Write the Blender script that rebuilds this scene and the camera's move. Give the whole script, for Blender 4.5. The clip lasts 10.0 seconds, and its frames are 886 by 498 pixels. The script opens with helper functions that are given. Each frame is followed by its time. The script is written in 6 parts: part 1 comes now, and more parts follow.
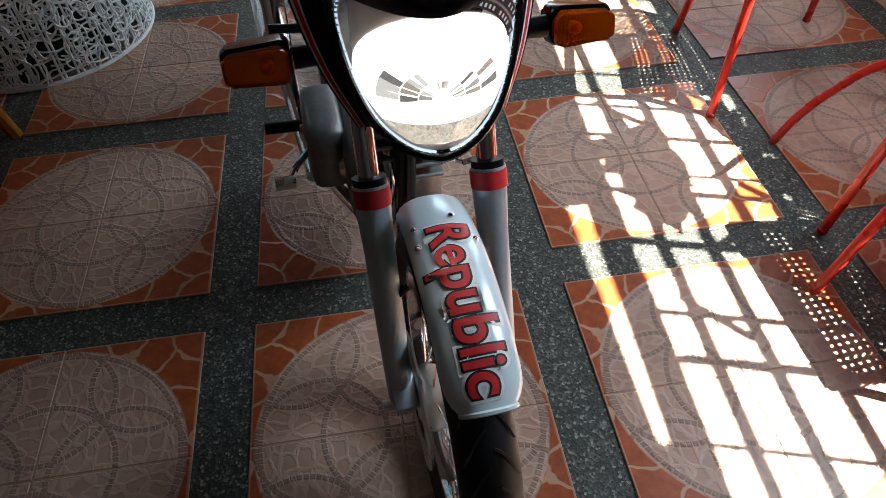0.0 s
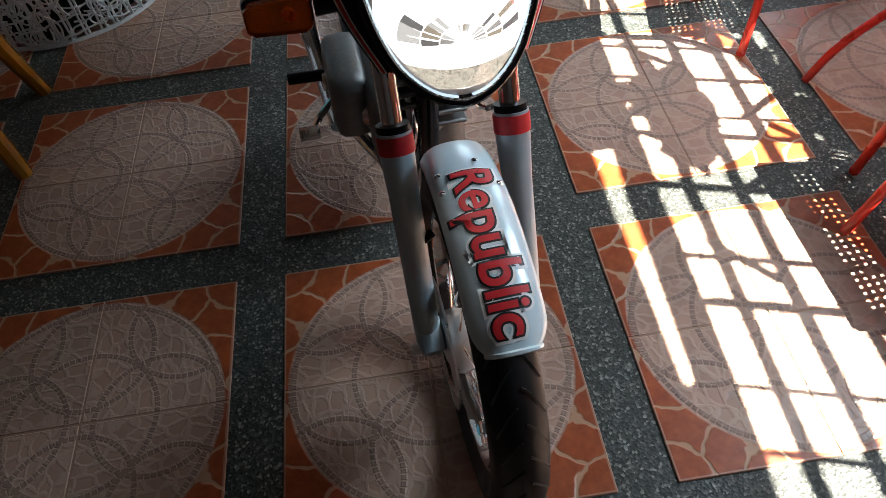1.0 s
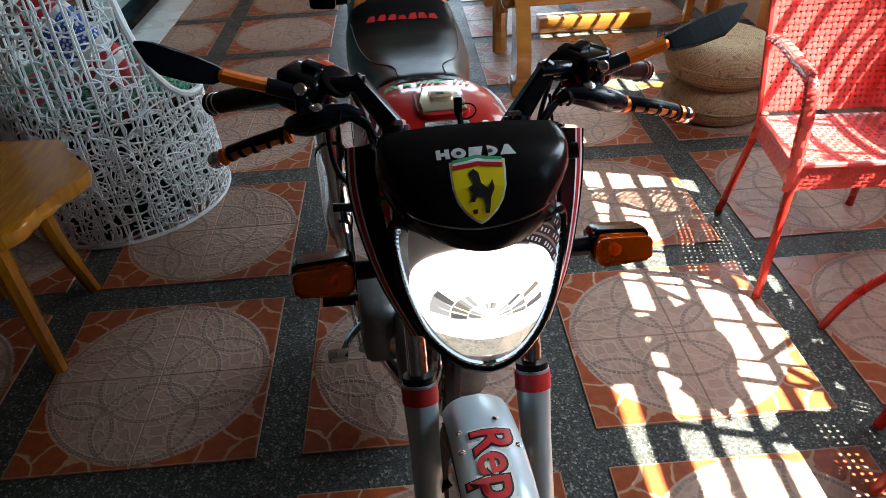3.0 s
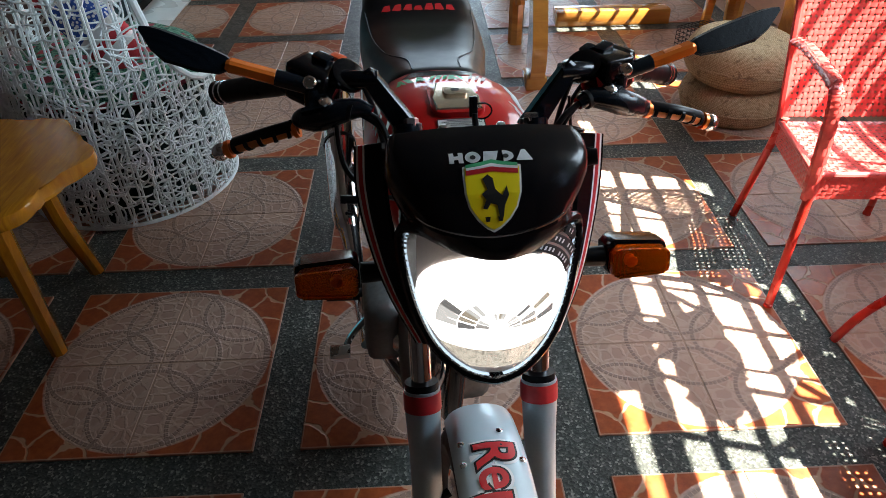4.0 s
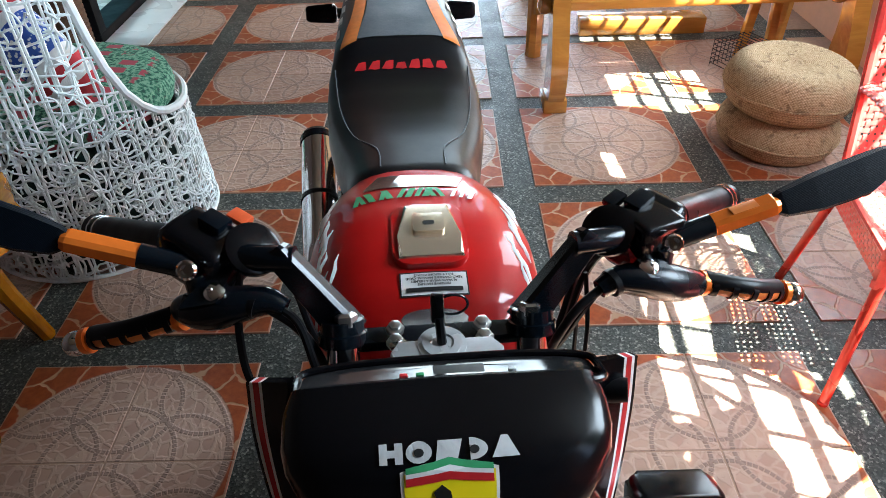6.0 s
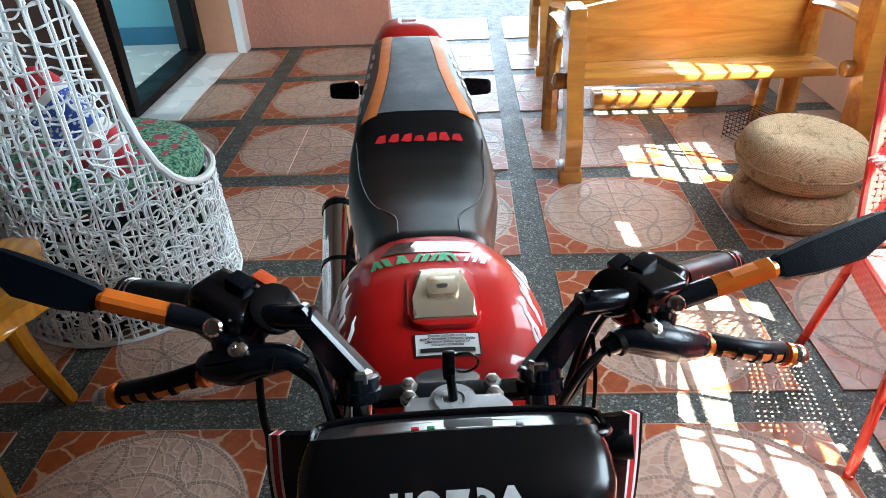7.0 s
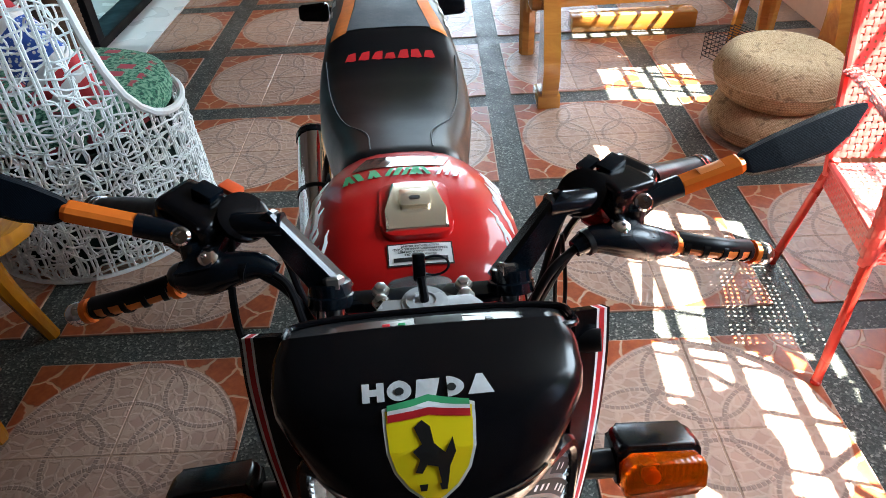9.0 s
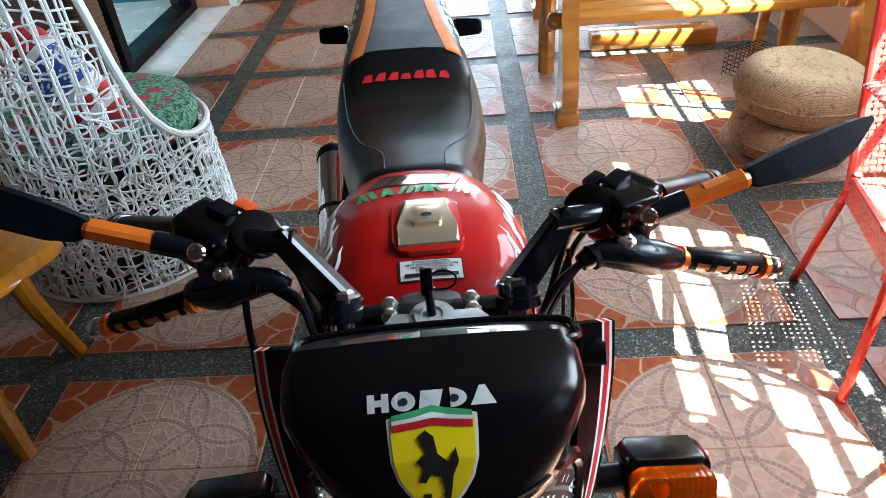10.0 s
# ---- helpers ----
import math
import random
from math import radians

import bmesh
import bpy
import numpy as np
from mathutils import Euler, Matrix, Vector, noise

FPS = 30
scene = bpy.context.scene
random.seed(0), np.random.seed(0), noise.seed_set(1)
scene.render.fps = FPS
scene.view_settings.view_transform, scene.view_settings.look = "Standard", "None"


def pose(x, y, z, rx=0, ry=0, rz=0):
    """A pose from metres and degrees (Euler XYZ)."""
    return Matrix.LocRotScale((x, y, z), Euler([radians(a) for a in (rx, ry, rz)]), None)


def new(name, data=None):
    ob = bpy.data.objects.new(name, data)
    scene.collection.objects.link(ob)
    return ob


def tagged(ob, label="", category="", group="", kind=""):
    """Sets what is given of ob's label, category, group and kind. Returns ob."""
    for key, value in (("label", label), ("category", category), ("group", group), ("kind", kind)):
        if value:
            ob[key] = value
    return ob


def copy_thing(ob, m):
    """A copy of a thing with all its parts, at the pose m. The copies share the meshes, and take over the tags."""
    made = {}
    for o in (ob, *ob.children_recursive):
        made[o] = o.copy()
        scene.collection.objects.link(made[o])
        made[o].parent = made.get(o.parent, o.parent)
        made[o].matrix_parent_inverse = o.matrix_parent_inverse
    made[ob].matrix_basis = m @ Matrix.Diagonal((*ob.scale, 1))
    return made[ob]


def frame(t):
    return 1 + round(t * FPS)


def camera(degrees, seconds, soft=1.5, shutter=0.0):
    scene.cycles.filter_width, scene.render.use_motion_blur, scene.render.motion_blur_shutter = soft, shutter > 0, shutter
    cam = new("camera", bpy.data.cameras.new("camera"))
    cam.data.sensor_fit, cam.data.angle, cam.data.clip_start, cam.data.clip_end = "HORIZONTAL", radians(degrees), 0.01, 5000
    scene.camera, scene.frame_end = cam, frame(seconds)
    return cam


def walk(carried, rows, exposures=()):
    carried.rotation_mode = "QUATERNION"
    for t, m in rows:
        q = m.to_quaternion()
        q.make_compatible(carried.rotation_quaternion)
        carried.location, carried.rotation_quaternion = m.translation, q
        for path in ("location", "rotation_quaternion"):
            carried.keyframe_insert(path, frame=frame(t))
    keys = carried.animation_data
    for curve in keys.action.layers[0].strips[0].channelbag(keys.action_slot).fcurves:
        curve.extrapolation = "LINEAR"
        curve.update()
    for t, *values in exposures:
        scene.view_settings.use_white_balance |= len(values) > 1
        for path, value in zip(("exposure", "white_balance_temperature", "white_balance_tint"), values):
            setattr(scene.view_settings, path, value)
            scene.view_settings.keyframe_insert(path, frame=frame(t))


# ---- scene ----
# camera: seconds, place in metres, yaw, pitch and roll in degrees
cam = camera(66.24, 10.0, soft=0.75)
ROWS = [
    (0.0, 0.322, -0.956, 1.237, -6.71, -47.91, -2.45),
    (0.5, 0.318, -0.971, 1.233, -0.20, -51.21, -7.93),
    (1.0, 0.322, -0.968, 1.241, -2.85, -51.92, -6.40),
    (1.5, 0.327, -0.968, 1.253, -2.71, -50.59, -5.89),
    (2.0, 0.327, -0.953, 1.285, -1.94, -43.38, -4.19),
    (2.5, 0.321, -0.948, 1.322, -1.80, -37.59, -3.21),
    (2.7, 0.323, -0.943, 1.336, -2.22, -36.09, -3.15),
    (3.8, 0.330, -0.934, 1.343, -1.47, -36.14, -2.61),
    (4.0, 0.325, -0.900, 1.337, -1.50, -37.00, -1.37),
    (4.5, 0.334, -0.749, 1.338, -2.91, -37.31, -0.70),
    (5.0, 0.334, -0.563, 1.331, -7.70, -41.10, -0.02),
    (5.5, 0.359, -0.506, 1.325, -5.26, -42.24, -1.99),
    (6.0, 0.398, -0.521, 1.349, 0.62, -38.44, -1.71),
    (6.2, 0.405, -0.532, 1.361, 1.60, -35.40, -1.78),
    (7.3, 0.405, -0.556, 1.362, 2.35, -32.45, -2.62),
    (7.5, 0.408, -0.560, 1.356, 2.16, -33.52, -2.87),
    (8.0, 0.414, -0.568, 1.348, 0.85, -35.48, -2.64),
    (8.5, 0.417, -0.572, 1.347, -0.24, -35.83, -2.12),
    (9.0, 0.416, -0.568, 1.338, 0.89, -38.01, -3.22),
    (9.5, 0.424, -0.577, 1.340, 2.99, -37.15, -4.52),
    (10.0, 0.431, -0.580, 1.342, 3.27, -36.29, -4.93),
]
walk(cam, [(t, pose(x, y, z, 90 + p, 0, w) @ pose(0, 0, 0, 0, 0, r)) for t, x, y, z, w, p, r in ROWS],
     [(0.0, 3.45), (2.0, 3.45), (2.7, 3.42), (4.0, 3.45), (4.5, 3.58), (5.0, 4.1), (5.4, 4.3), (7.5, 4.33), (10.0, 4.3)])

# daylight: high sun through the iron grille on the garden side, sky through the openings
world = bpy.data.worlds.new("sky")
scene.world = world
world.use_nodes = True
wn = world.node_tree.nodes
sky = wn.new("ShaderNodeTexSky")
sky.sky_type, sky.sun_disc = "NISHITA", False
SUN_DIR = Vector((-1.0, 0.30, -1.65)).normalized()
sky.sun_elevation = math.asin(-SUN_DIR.z)
sky.sun_rotation = math.atan2(-SUN_DIR.x, -SUN_DIR.y)
wn["Background"].inputs["Strength"].default_value = 0.045
world.node_tree.links.new(sky.outputs["Color"], wn["Background"].inputs["Color"])
sun = new("sun", bpy.data.lights.new("sun", "SUN"))
sun.data.energy, sun.data.angle, sun.data.color = 5.0, radians(0.28), (1.0, 0.92, 0.80)
sun.matrix_world = Matrix.Translation((6, -2, 9)) @ SUN_DIR.to_track_quat("-Z", "Y").to_matrix().to_4x4()

# fill lamp added beside the benches, standing in for skylight from the small windows
bench_sky_fill = new("bench_sky_fill", bpy.data.lights.new("bench_sky_fill", "AREA"))
bench_sky_fill.data.shape, bench_sky_fill.data.size, bench_sky_fill.data.size_y = "RECTANGLE", 1.35, 1.3
bench_sky_fill.data.energy, bench_sky_fill.data.color = 3.5, (0.72, 0.88, 1.0)
bench_sky_fill.matrix_world = pose(2.335, 2.17, 1.6, 0, 90, 0)
# fill lamp added at the grilled opening, standing in for skylight
grille_sky_fill = new("grille_sky_fill", bpy.data.lights.new("grille_sky_fill", "AREA"))
grille_sky_fill.data.shape, grille_sky_fill.data.size, grille_sky_fill.data.size_y = "RECTANGLE", 1.0, 1.1
grille_sky_fill.data.energy, grille_sky_fill.data.color = 5.5, (0.70, 0.86, 1.0)
grille_sky_fill.matrix_world = pose(2.335, 0.10, 2.09, 0, 88, 0)
# fill lamp added at the open far end, standing in for skylight
far_sky_fill = new("far_sky_fill", bpy.data.lights.new("far_sky_fill", "AREA"))
far_sky_fill.data.shape, far_sky_fill.data.size, far_sky_fill.data.size_y = "RECTANGLE", 3.4, 2.2
far_sky_fill.data.energy, far_sky_fill.data.color = 9.5, (0.72, 0.88, 1.0)
far_sky_fill.matrix_world = pose(0.45, 7.1, 1.3, -90, 0, 0)
# fill lamp added in the room behind the doorway; the room has no window
room_fill_lamp = new("room_fill_lamp", bpy.data.lights.new("room_fill_lamp", "AREA"))
room_fill_lamp.data.shape, room_fill_lamp.data.size, room_fill_lamp.data.size_y = "RECTANGLE", 1.2, 1.0
room_fill_lamp.data.energy, room_fill_lamp.data.color = 3.6, (0.78, 0.95, 1.0)
room_fill_lamp.matrix_world = pose(-3.58, 3.2, 1.5, 0, -90, 0)


# ---- materials ----
class Nodes:
    """A small hand for node materials."""

    def __init__(self, name, rough=0.5, metal=0.0, color=(0.5, 0.5, 0.5), **extra):
        self.m = bpy.data.materials.new(name)
        self.m.use_nodes = True
        self.t = self.m.node_tree
        self.b = self.t.nodes["Principled BSDF"]
        self.set("Roughness", rough)
        self.set("Metallic", metal)
        self.set("Base Color", (*color, 1))
        for key, value in extra.items():
            self.set(key.replace("_", " "), value)

    def set(self, key, value):
        self.b.inputs[key].default_value = value

    def put(self, a, b):
        if isinstance(b, bpy.types.NodeSocket):
            self.t.links.new(b, a)
        elif a.type == "RGBA":
            a.default_value = (*b, 1) if len(b) == 3 else b
        else:
            a.default_value = b

    def link(self, key, socket):
        self.t.links.new(socket, self.b.inputs[key])

    def coord(self, which="Object", scale=(1, 1, 1)):
        n = self.t.nodes.new("ShaderNodeTexCoord")
        mp = self.t.nodes.new("ShaderNodeMapping")
        mp.inputs["Scale"].default_value = scale
        self.t.links.new(n.outputs[which], mp.inputs["Vector"])
        return mp.outputs["Vector"]

    def noise(self, vec, scale, detail=3.0, rough=0.6, out="Fac", distort=0.0):
        n = self.t.nodes.new("ShaderNodeTexNoise")
        n.inputs["Scale"].default_value, n.inputs["Detail"].default_value = scale, detail
        n.inputs["Roughness"].default_value, n.inputs["Distortion"].default_value = rough, distort
        if vec is not None:
            self.t.links.new(vec, n.inputs["Vector"])
        return n.outputs[out]

    def voronoi(self, vec, scale, feature="F1", out="Distance", rnd=1.0):
        n = self.t.nodes.new("ShaderNodeTexVoronoi")
        n.feature = feature
        n.inputs["Scale"].default_value, n.inputs["Randomness"].default_value = scale, rnd
        if vec is not None:
            self.t.links.new(vec, n.inputs["Vector"])
        return n.outputs[out]

    def math(self, op, a, b=0.0, c=None):
        n = self.t.nodes.new("ShaderNodeMath")
        n.operation = op
        self.put(n.inputs[0], a)
        self.put(n.inputs[1], b)
        if c is not None:
            self.put(n.inputs[2], c)
        return n.outputs[0]

    def vmath(self, op, a, b=(0, 0, 0), out=0):
        n = self.t.nodes.new("ShaderNodeVectorMath")
        n.operation = op
        for i, v in enumerate((a, b)):
            if isinstance(v, bpy.types.NodeSocket):
                self.t.links.new(v, n.inputs[i])
            else:
                n.inputs[i].default_value = v
        return n.outputs["Value"] if op in ("LENGTH", "DOT_PRODUCT", "DISTANCE") else n.outputs[0]

    def ramp(self, fac, *stops):
        n = self.t.nodes.new("ShaderNodeValToRGB")
        while len(n.color_ramp.elements) < len(stops):
            n.color_ramp.elements.new(0.5)
        for e, (p, c) in zip(n.color_ramp.elements, stops):
            e.position = p
            e.color = (c, c, c, 1) if isinstance(c, (int, float)) else (*c, 1)
        self.t.links.new(fac, n.inputs["Fac"])
        return n.outputs["Color"]

    def mix(self, fac, a, b, kind="MIX"):
        n = self.t.nodes.new("ShaderNodeMix")
        n.data_type, n.blend_type = "RGBA", kind
        self.put(n.inputs["Factor"], fac)
        self.put(n.inputs[6], a)
        self.put(n.inputs[7], b)
        return n.outputs[2]

    def bump(self, height, strength=0.3, dist=0.002):
        n = self.t.nodes.new("ShaderNodeBump")
        n.inputs["Strength"].default_value, n.inputs["Distance"].default_value = strength, dist
        self.t.links.new(height, n.inputs["Height"])
        self.link("Normal", n.outputs["Normal"])

    def random(self):
        return self.t.nodes.new("ShaderNodeObjectInfo").outputs["Random"]

    def sep(self, vec):
        n = self.t.nodes.new("ShaderNodeSeparateXYZ")
        self.t.links.new(vec, n.inputs[0])
        return n.outputs


def worn(name, color, rough=0.4, metal=0.0, scale=60.0, vary=0.25, bump=0.15, dist=0.0006, rvar=0.15, **extra):
    """A plain surface with grain at two scales: colour, gloss and relief all vary a little."""
    n = Nodes(name, rough, metal, color, **extra)
    v = n.coord()
    a, b = n.noise(v, scale, 4), n.noise(v, scale * 0.09, 3)
    both = n.math("ADD", n.math("MULTIPLY", a, 0.5), n.math("MULTIPLY", b, 0.5))
    lo = tuple(c * (1 - vary) for c in color)
    hi = tuple(min(1, c * (1 + vary)) for c in color)
    n.link("Base Color", n.ramp(both, (0.3, lo), (0.7, hi)))
    n.link("Roughness", n.ramp(b, (0.3, max(0.03, rough - rvar)), (0.7, min(1, rough + rvar))))
    if bump:
        n.bump(a, bump, dist)
    return n.m


def wood(name, dark, light, rough=0.28, grain=(6, 60, 60), coat=0.5):
    n = Nodes(name, rough, 0, light)
    v = n.coord("Object", grain)
    f = n.noise(v, 1.0, 5, 0.6, distort=1.2)
    k = n.noise(n.coord("Object"), 4.0, 2)
    c = n.ramp(f, (0.3, dark), (0.5, tuple((a + b) / 2 for a, b in zip(dark, light))), (0.68, light))
    n.link("Base Color", n.mix(n.math("MULTIPLY", k, 0.5), c, tuple(x * 0.7 for x in light)))
    n.set("Coat Weight", coat)
    n.set("Coat Roughness", 0.12)
    n.bump(f, 0.12, 0.001)
    return n.m


def tile_material():
    """Glazed floor tile, quarter of a round medallion; the medallion's centre is the tile's origin."""
    n = Nodes("patterned_tile", 0.2, Specular_IOR_Level=0.4)
    v = n.coord()
    rnd = n.random()
    flat = n.vmath("MULTIPLY", v, (1, 1, 0))
    r = n.vmath("LENGTH", flat)
    # terracotta flagstones with cream joints outside the medallion
    wob = n.vmath("ADD", n.vmath("ADD", flat, (0.31, 0.17, 0)), n.vmath("MULTIPLY", n.noise(flat, 14, 2, out="Color"), (0.05, 0.05, 0)))
    edge = n.voronoi(wob, 11.0, "DISTANCE_TO_EDGE")
    joint = n.ramp(edge, (0.022, 1.0), (0.052, 0.0))
    terra = n.ramp(n.noise(flat, 40, 4), (0.3, (0.27, 0.048, 0.012)), (0.7, (0.44, 0.100, 0.027)))
    outer = n.mix(joint, terra, (0.52, 0.30, 0.18))
    # pale pebbled mosaic inside
    wob2 = n.vmath("ADD", n.vmath("MULTIPLY", flat, (1.0, 0.72, 0)), n.vmath("MULTIPLY", n.noise(flat, 30, 2, out="Color"), (0.016, 0.016, 0)))
    stones = n.vmath("ADD", wob2, (3.1, 1.7, 0))
    cell = n.voronoi(stones, 36, "DISTANCE_TO_EDGE", rnd=0.95)
    cjoint = n.ramp(cell, (0.05, 1.0), (0.15, 0.0))
    tint = n.sep(n.voronoi(stones, 36, "F1", "Color", rnd=0.95))[0]
    # rope bands: arcs of grey beads between pale lines
    arcs, rope, bead = None, None, None
    for cx, cy, rad in ((0.0, 0.0, 0.279), (0.158, 0.0, 0.130), (0.0, 0.158, 0.130), (0.20, 0.20, 0.125), (0.0, 0.0, 0.155)):
        off = n.vmath("SUBTRACT", flat, (cx, cy, 0))
        d = n.math("ABSOLUTE", n.math("SUBTRACT", n.vmath("LENGTH", off), rad))
        ox, oy = n.sep(off)[:2]
        turn = n.math("MULTIPLY", n.math("ARCTAN2", oy, ox), rad / 0.0125 * 3.14159)
        own = n.ramp(d, (0.0054, 1.0), (0.0064, 0.0))
        beads = n.math("MULTIPLY", own, n.ramp(n.math("ABSOLUTE", n.math("SINE", turn)), (0.22, 0.0), (0.42, 1.0)))
        arcs = d if arcs is None else n.math("MINIMUM", arcs, d)
        rope = own if rope is None else n.math("MAXIMUM", rope, own)
        bead = beads if bead is None else n.math("MAXIMUM", bead, beads)
    line = n.math("MULTIPLY", n.ramp(arcs, (0.0062, 0.0), (0.0072, 1.0)), n.ramp(arcs, (0.0085, 1.0), (0.0098, 0.0)))
    pale = n.ramp(tint, (0.0, (0.43, 0.265, 0.205)), (0.35, (0.47, 0.29, 0.22)), (0.7, (0.50, 0.32, 0.24)), (1.0, (0.43, 0.27, 0.21)))
    pale = n.mix(n.math("MULTIPLY", n.noise(flat, 22, 4), 0.45), pale, (0.44, 0.30, 0.215))
    inner = n.mix(n.math("MULTIPLY", cjoint, 0.45), pale, (0.58, 0.42, 0.33))
    inner = n.mix(rope, inner, n.mix(bead, (0.48, 0.32, 0.245), (0.32, 0.215, 0.17)))
    inner = n.mix(n.math("MULTIPLY", line, 0.35), inner, (0.56, 0.41, 0.32))
    inside = n.ramp(r, (0.2885, 1.0), (0.2915, 0.0))
    col = n.mix(inside, outer, inner)
    rim = n.math("GREATER_THAN", n.math("MAXIMUM", *n.sep(flat)[:2]), TILE_SIZE - 0.0045)
    col = n.mix(n.math("MULTIPLY", rim, 0.6), col, (0.50, 0.33, 0.24))
    dirt = n.noise(n.coord("Object"), 3.0, 4)
    col = n.mix(n.math("MULTIPLY", n.math("MAXIMUM", n.math("SUBTRACT", dirt, 0.45), 0.0), 1.2), col, (0.14, 0.075, 0.05))
    tone = n.mix(1.0, col, n.ramp(rnd, (0.0, 0.84), (1.0, 1.06)), "MULTIPLY")
    n.link("Base Color", tone)
    h = n.mix(inside, n.math("SUBTRACT", 1.0, n.math("MULTIPLY", joint, 0.6)), n.math("ADD", n.math("MULTIPLY", cjoint, 0.6), n.math("MULTIPLY", rope, bead)))
    n.link("Roughness", n.ramp(n.noise(flat, 9, 3), (0.3, 0.27), (0.7, 0.45)))
    n.bump(h, 0.7, 0.0024)
    return n.m


def pebble_material():
    """Grey pebble washout of the strips between the tile panels."""
    n = Nodes("pebble_washout", 0.5, Specular_IOR_Level=0.25)
    v = n.coord()
    d = n.voronoi(v, 190, "F1")
    c = n.t.nodes.new("ShaderNodeTexVoronoi")
    c.inputs["Scale"].default_value = 190
    n.t.links.new(v, c.inputs["Vector"])
    grey = n.ramp(n.sep(c.outputs["Color"])[0], (0.0, (0.026, 0.031, 0.029)), (0.60, (0.060, 0.068, 0.062)), (0.86, (0.11, 0.12, 0.108)), (1.0, (0.30, 0.31, 0.27)))
    big = n.noise(v, 5, 3)
    n.link("Base Color", n.mix(n.math("MULTIPLY", big, 0.25), grey, (0.06, 0.06, 0.052)))
    n.link("Roughness", n.ramp(n.noise(v, 12, 3), (0.3, 0.3), (0.7, 0.6)))
    n.bump(d, 0.5, 0.002)
    return n.m


TILE_SIZE = 0.300
M_TILE, M_PEBBLE = tile_material(), pebble_material()
M_GROUT = worn("grout", (0.42, 0.27, 0.19), 0.8)
M_PINK = worn("rough_pink_plaster", (0.62, 0.27, 0.19), 0.85, scale=45, vary=0.12, bump=0.9, dist=0.012)
M_PEACH = worn("peach_wall_paint", (0.66, 0.32, 0.19), 0.7, scale=30, vary=0.08, bump=0.25, dist=0.003)
M_TEAL = worn("teal_wall_paint", (0.10, 0.33, 0.40), 0.6, vary=0.06)
M_TEALDARK = worn("dark_teal_skirting", (0.02, 0.13, 0.22), 0.5, vary=0.1)
M_WHITEFLOOR = worn("pale_floor_tile", (0.60, 0.64, 0.62), 0.2, vary=0.05)
M_MARBLE = worn("white_sill_tile", (0.86, 0.89, 0.90), 0.25, scale=20, vary=0.07)
M_BLACKFRAME = worn("black_door_frame", (0.004, 0.004, 0.005), 0.45, Specular_IOR_Level=0.2)
# ceilings are out of view, darkened so they bounce little light
M_CEIL = worn("darkened_ceiling_board", (0.07, 0.05, 0.035), 0.7, vary=0.15)
M_BEAM = worn("dark_beam_wood", (0.05, 0.032, 0.022), 0.7, vary=0.2)
# wall colour pushed towards black to stand in for shade at left
M_BROWNWALL = worn("shade_darkened_wall", (0.035, 0.018, 0.013), 0.6, scale=30, vary=0.12)
M_IRON = worn("black_wrought_iron", (0.02, 0.02, 0.022), 0.5, 0.3)
M_BENCH = wood("varnished_bench_wood", (0.40, 0.14, 0.022), (0.68, 0.31, 0.06), 0.22, (2.5, 16, 16), 0.7)
M_STOOL = wood("glossy_stool_wood", (0.28, 0.085, 0.003), (0.56, 0.22, 0.008), 0.26, (60, 7, 7), 0.6)
M_REDWEAVE = worn("red_plastic_weave", (0.74, 0.080, 0.070), 0.38, scale=120, vary=0.15, Coat_Weight=0.3, Coat_Roughness=0.4)
M_REDTUBE = worn("red_painted_steel", (0.55, 0.026, 0.016), 0.3, vary=0.12)
# white paint with a blue-green tint standing in for the cool light
M_WHITECANE = worn("cool_tinted_white_cane", (0.82, 0.88, 0.89), 0.45, scale=80, vary=0.12, bump=0.3)


def straw_material():
    """Plaited straw: blades that cross in rings about the middle."""
    n = Nodes("woven_straw", 0.85)
    v = n.coord()
    x, y, z = n.sep(v)
    r = n.vmath("LENGTH", n.vmath("MULTIPLY", v, (1, 1, 0)))
    a = n.math("ARCTAN2", y, x)
    row = n.math("MULTIPLY", n.math("ADD", r, n.math("MULTIPLY", z, -1.0)), 150.0)
    k = n.math("FLOOR", row)
    across = n.math("ABSOLUTE", n.math("SINE", n.math("MULTIPLY", row, 3.14159)))
    along = n.math("ABSOLUTE", n.math("SINE", n.math("ADD", n.math("MULTIPLY", a, 70.0), n.math("MULTIPLY", k, 1.57))))
    h = n.math("MULTIPLY", n.math("POWER", across, 0.5), n.math("ADD", n.math("MULTIPLY", along, 0.6), 0.4))
    tone = n.math("ADD", n.math("MULTIPLY", h, 0.38), n.math("MULTIPLY", n.noise(v, 110, 4), 0.62))
    col = n.ramp(tone, (0.25, (0.16, 0.085, 0.035)), (0.5, (0.42, 0.28, 0.145)), (0.75, (0.62, 0.47, 0.30)))
    spot = n.ramp(n.noise(v, 26, 4, 0.7), (0.57, 0.0), (0.64, 1.0))
    n.link("Base Color", n.mix(n.math("MULTIPLY", spot, 0.7), col, (0.17, 0.10, 0.05)))
    n.bump(h, 0.6, 0.0020)
    return n.m


M_STRAW = straw_material()
M_GARDEN = worn("garden_leaves", (0.06, 0.14, 0.03), 0.7, scale=3, vary=0.5)


